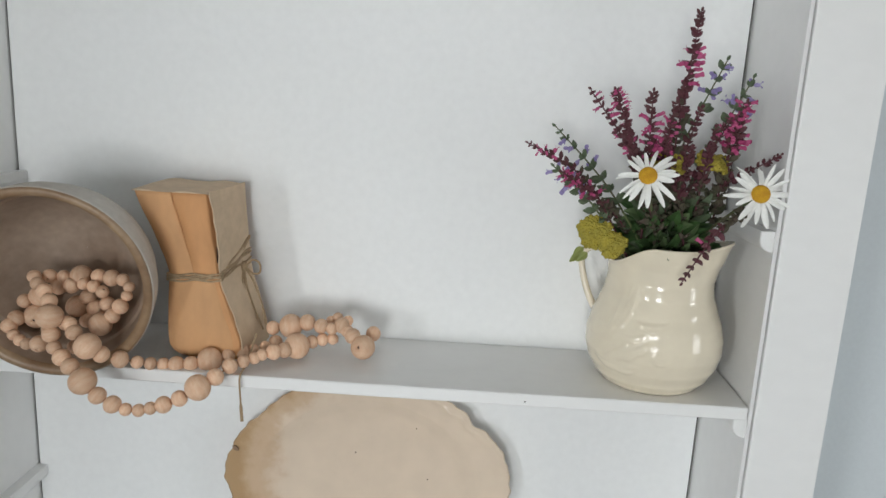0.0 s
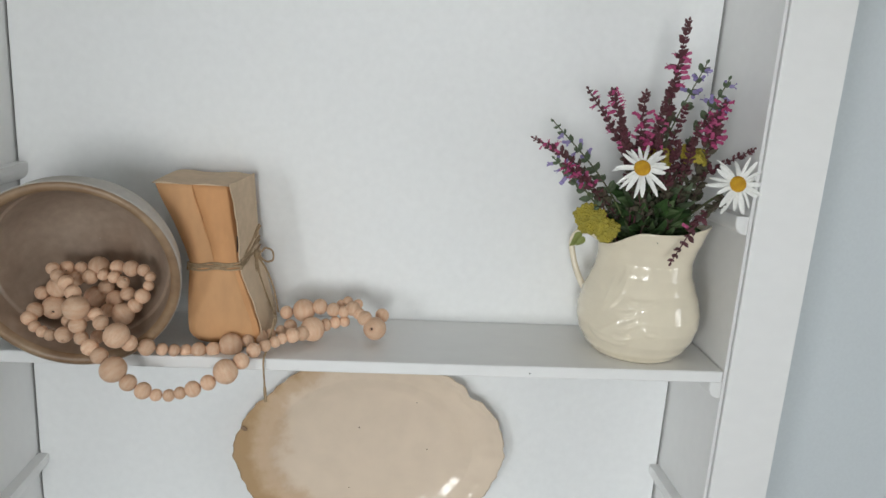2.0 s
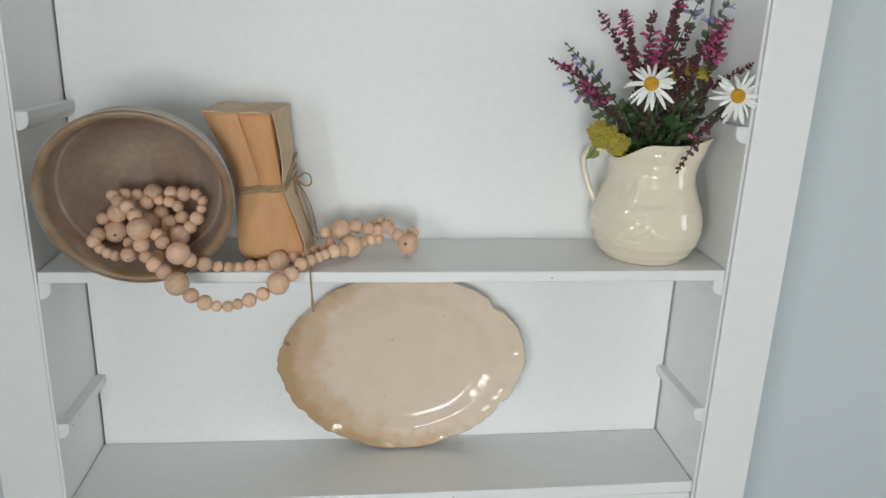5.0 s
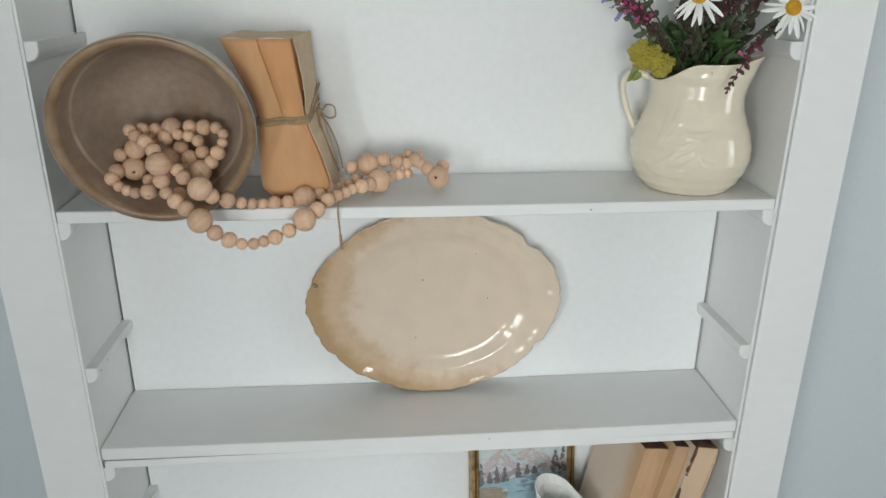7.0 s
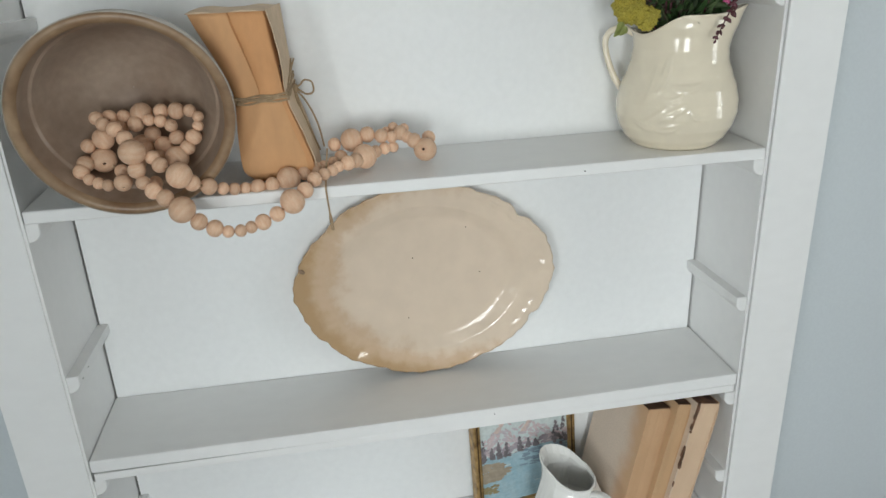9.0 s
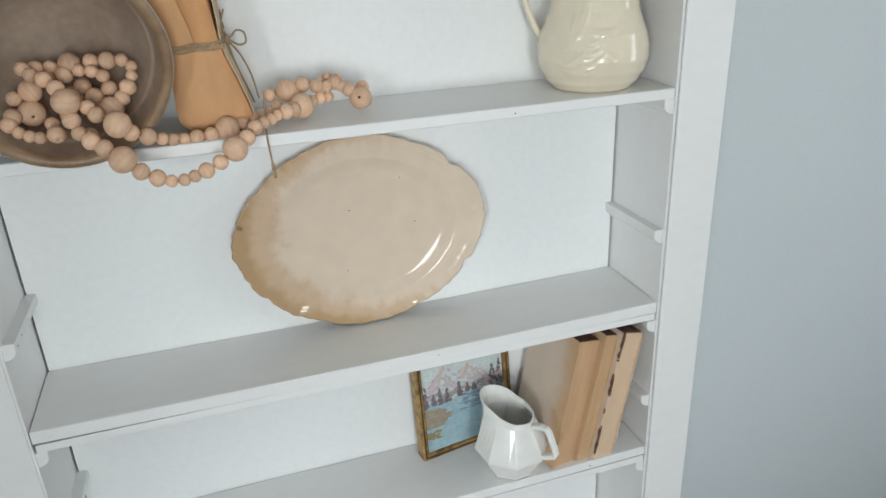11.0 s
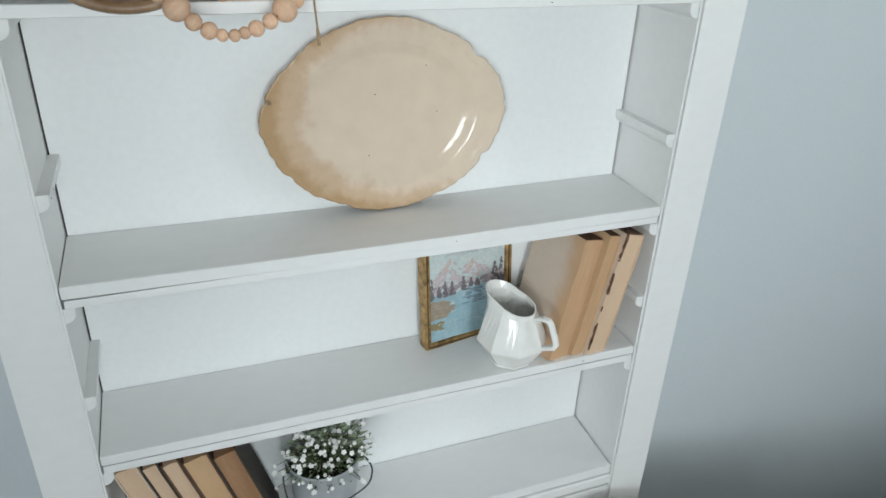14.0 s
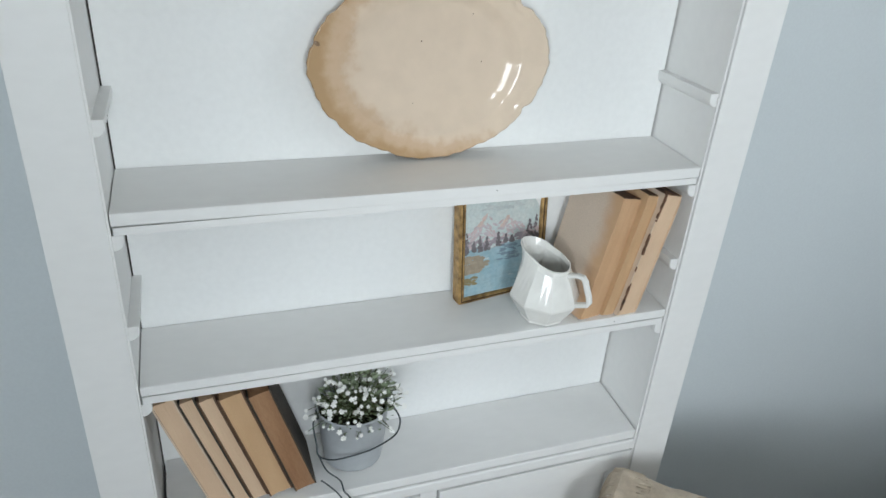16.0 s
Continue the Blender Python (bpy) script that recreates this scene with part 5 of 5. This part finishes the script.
def pot():
    p = thing("flower_pot", Matrix.Translation(POT) @ Matrix.Diagonal((1.14, 1.05, 1.06, 1)), "small grey enamel pail with a dark wire bail", "pot")
    prof = [(0.046, 0.0), (0.0485, 0.001), (0.049, 0.004), (0.0545, 0.055), (0.0585, 0.112), (0.0602, 0.1145), (0.0605, 0.117), (0.059, 0.1185), (0.0575, 0.117), (0.0570, 0.108), (0.055, 0.098)]
    part("body", lathe(prof, 56, True, False), ENAMEL, p, smooth=True)
    part("soil", lathe([(0.001, 0.103), (0.03, 0.102), (0.0553, 0.098)], 32), SOIL, p, "dark moss in the pail")
    bail = [(-0.0615, -0.004, 0.108), (-0.068, -0.012, 0.093), (-0.066, -0.03, 0.065), (-0.064, -0.040, 0.046), (-0.042, -0.056, 0.046), (0.0, -0.061, 0.054), (0.03, -0.058, 0.060), (0.062, -0.046, 0.068), (0.074, -0.030, 0.078), (0.074, -0.018, 0.088), (0.0625, -0.004, 0.108)]
    part("bail", tube(spline(bail, 8), 0.0015, 8), WIRE, p, "dark wire bail")
    twist = [(-0.064, -0.040, 0.046), (-0.055, -0.060, 0.028), (-0.036, -0.073, 0.012), (-0.032, -0.087, -0.001), (-0.026, -0.0925, -0.008), (-0.018, -0.0925, -0.030), (-0.027, -0.0925, -0.042), (-0.036, -0.0915, -0.014), (-0.044, -0.086, -0.001), (-0.056, -0.074, 0.008), (-0.066, -0.066, 0.014)]
    part("wire_end", tube(spline(twist, 8), 0.0013, 8), WIRE, p, "loose twist of wire")
    for s in (-1, 1):
        part("ear", box(s * 0.0595 - 0.0025, s * 0.0595 + 0.0025, -0.008, 0.004, 0.100, 0.114, 0.001), WIRE, p, "wire ear")


pot()


def tiny_flowers():
    r = random.Random(21)
    t = thing("white_flowers", POT + Vector((0, 0, 0.103)), "bunch of tiny white five-petalled flowers in the pail", "flowers")
    stems, leaves = bmesh.new(), bmesh.new()
    fl = bmesh.new()
    for k in range(5):
        a = 2 * math.pi * k / 5
        rows = [[(0.0006, -0.0008, 0), (0.0006, 0.0008, 0)], [(0.0034, -0.0024, 0.0008), (0.0034, 0.0024, 0.0008)], [(0.0060, -0.0017, 0.0004), (0.0060, 0.0017, 0.0004)]]
        b = grid(rows, False)
        b.transform(Matrix.Rotation(a, 4, "Z"))
        join(fl, b)
    b = bmesh.new()
    bmesh.ops.create_icosphere(b, subdivisions=1, radius=0.0012)
    join(fl, b)
    me = bpy.data.meshes.new("blossom")
    fl.to_mesh(me)
    fl.free()
    me.materials.append(PETAL)
    for k in range(160):
        a = r.uniform(0, 6.28)
        u = r.random() ** 0.6
        if k < 14:
            tip = Vector((r.uniform(-0.095, -0.045), r.uniform(-0.06, -0.02), r.uniform(0.0, 0.06)))
        elif k < 24:
            tip = Vector((r.uniform(-0.05, 0.06), r.uniform(-0.072, -0.060), r.uniform(-0.008, 0.02)))
        else:
            tip = Vector((0.014 + 0.088 * u * math.cos(a), 0.062 * u * math.sin(a) - 0.008, 0.120 * (1 - 0.5 * u * u) * r.uniform(0.35, 1.0)))
        foot = Vector((r.uniform(-0.025, 0.025), r.uniform(-0.025, 0.025), -0.01))
        mid = foot.lerp(tip, 0.5) + Vector((0, 0, 0.018))
        tube(spline([foot, mid, tip], 4), 0.0006, 4, stems)
        f = new("blossom", me)
        f.parent = t
        face = Vector((tip.x * 4 + r.uniform(-0.6, 0.6), -0.8 + tip.y * 4 + r.uniform(-0.5, 0.5), 0.7 + r.uniform(-0.5, 0.5)))
        s = r.uniform(0.45, 0.92)
        f.matrix_basis = aim(tip, face, r.uniform(0, 6)) @ Matrix.Diagonal((s, s, s, 1))
    for k in range(430):
        a = r.uniform(0, 6.28)
        q = r.uniform(0, 0.064)
        foot = Vector((0.010 + q * 1.15 * math.cos(a), q * math.sin(a) - 0.004, r.uniform(0, 0.098) * (1 - (q / 0.09) ** 2)))
        leaf(leaves, foot, foot + Vector((math.cos(a) * 0.6, math.sin(a) * 0.6 - 0.3, r.uniform(0.1, 1))).normalized() * r.uniform(0.009, 0.020), r.uniform(0.004, 0.008), r)
    tagged(part("stem_tangle", stems, STEM, t, "thin green stems"), kind="stuff")
    tagged(part("leaf_tuft", leaves, LEAF_SAGE, t, "small sage green leaves"), kind="stuff")


tiny_flowers()


# ---- in front of the cupboard ----
def armchair():
    """A low chair, set at an angle, with a fringed throw over its back."""
    m = Matrix.Translation((0.272, 0.783, -0.090)) @ Matrix.Rotation(radians(-43), 4, "Z")
    c = thing("armchair", m, "wide low upholstered chair draped with a cream fringed throw", "chair")
    part("backrest", box(0.02, 1.06, -0.14, -0.02, 0.10, 0.59, 0.03, seg=4), CHAIR_CLOTH, c)
    part("seat", box(0.02, 1.06, -0.62, -0.14, 0.10, 0.33, 0.03, seg=4), CHAIR_CLOTH, c)
    part("armrest", box(1.02, 1.16, -0.64, -0.01, 0.10, 0.50, 0.05, seg=4), CHAIR_CLOTH, c)
    for x in (0.06, 1.02):
        for y in (-0.08, -0.56):
            part("leg", box(x - 0.02, x + 0.02, y - 0.02, y + 0.02, FLOOR_Z + 0.090, 0.12, 0.003), CHAIR_WOOD, c)


def throw_blanket():
    m = Matrix.Translation((0.272, 0.783, -0.090)) @ Matrix.Rotation(radians(-43), 4, "Z")
    t = thing("throw", m, "cream woven throw with a fringe, hanging over the chair back", "blanket")
    r = random.Random(9)
    # cloth over the top and down both faces of the back
    prof = [(0.004, 0.36), (0.003, 0.50), (0.000, 0.570), (-0.012, 0.596), (-0.045, 0.603), (-0.115, 0.603), (-0.148, 0.594), (-0.158, 0.565), (-0.162, 0.47)]
    rows = []
    for i in range(31):
        x = 0.0 + 0.62 * i / 30
        k = 0.003 * math.sin(i * 0.9) + 0.002 * math.sin(i * 2.3)
        rows.append([(x + 0.002 * math.sin(j * 2.1), y + (k if y > -0.02 else -k), z + 0.0025 * math.sin(i * 0.7 + j)) for j, (y, z) in enumerate(prof)])
    b = grid(rows, False)
    cl = part("cloth", b, THROW, t, smooth=True)
    mod = cl.modifiers.new("thick", "SOLIDIFY")
    mod.thickness, mod.offset = 0.006, 0
    # fringe along the short end and the long hem
    bm = bmesh.new()
    for k in range(90):
        y = -0.16 + 0.165 * k / 89
        z = 0.603 if -0.13 < y < -0.02 else 0.585
        tube([(0.050 + r.uniform(-0.02, 0.02), y, z + 0.004), (0.004, y, z + 0.003), (-0.012, y + r.uniform(-0.004, 0.004), z - 0.006), (-0.022, y + r.uniform(-0.006, 0.006), z - 0.03), (-0.024 + r.uniform(-0.004, 0.004), y + r.uniform(-0.008, 0.008), z - 0.06), (-0.022 + r.uniform(-0.005, 0.005), y + r.uniform(-0.01, 0.01), z - 0.11)], 0.0019, 4, bm)
    for k in range(150):
        x = 0.62 * k / 149
        tube([(x, 0.004, 0.365), (x + r.uniform(-0.003, 0.003), 0.008, 0.34), (x + r.uniform(-0.006, 0.006), 0.006, 0.30)], 0.0013, 4, bm)
    # loose warp threads lying over the fold and down the near face
    for k in range(260):
        x = r.uniform(-0.004, 0.30)
        e = r.uniform(-0.004, 0.004)
        tube([(x, -0.06 + r.uniform(-0.03, 0.03), 0.6085), (x + e, -0.120, 0.6080), (x + e * 1.5, -0.151, 0.5985), (x + e * 2, -0.1635, 0.566), (x + e * 3, -0.168, r.uniform(0.42, 0.50))], 0.0013, 4, bm)
    tagged(part("fringe", bm, THROW, t, "fine cream fringe"), kind="stuff")


armchair()
throw_blanket()
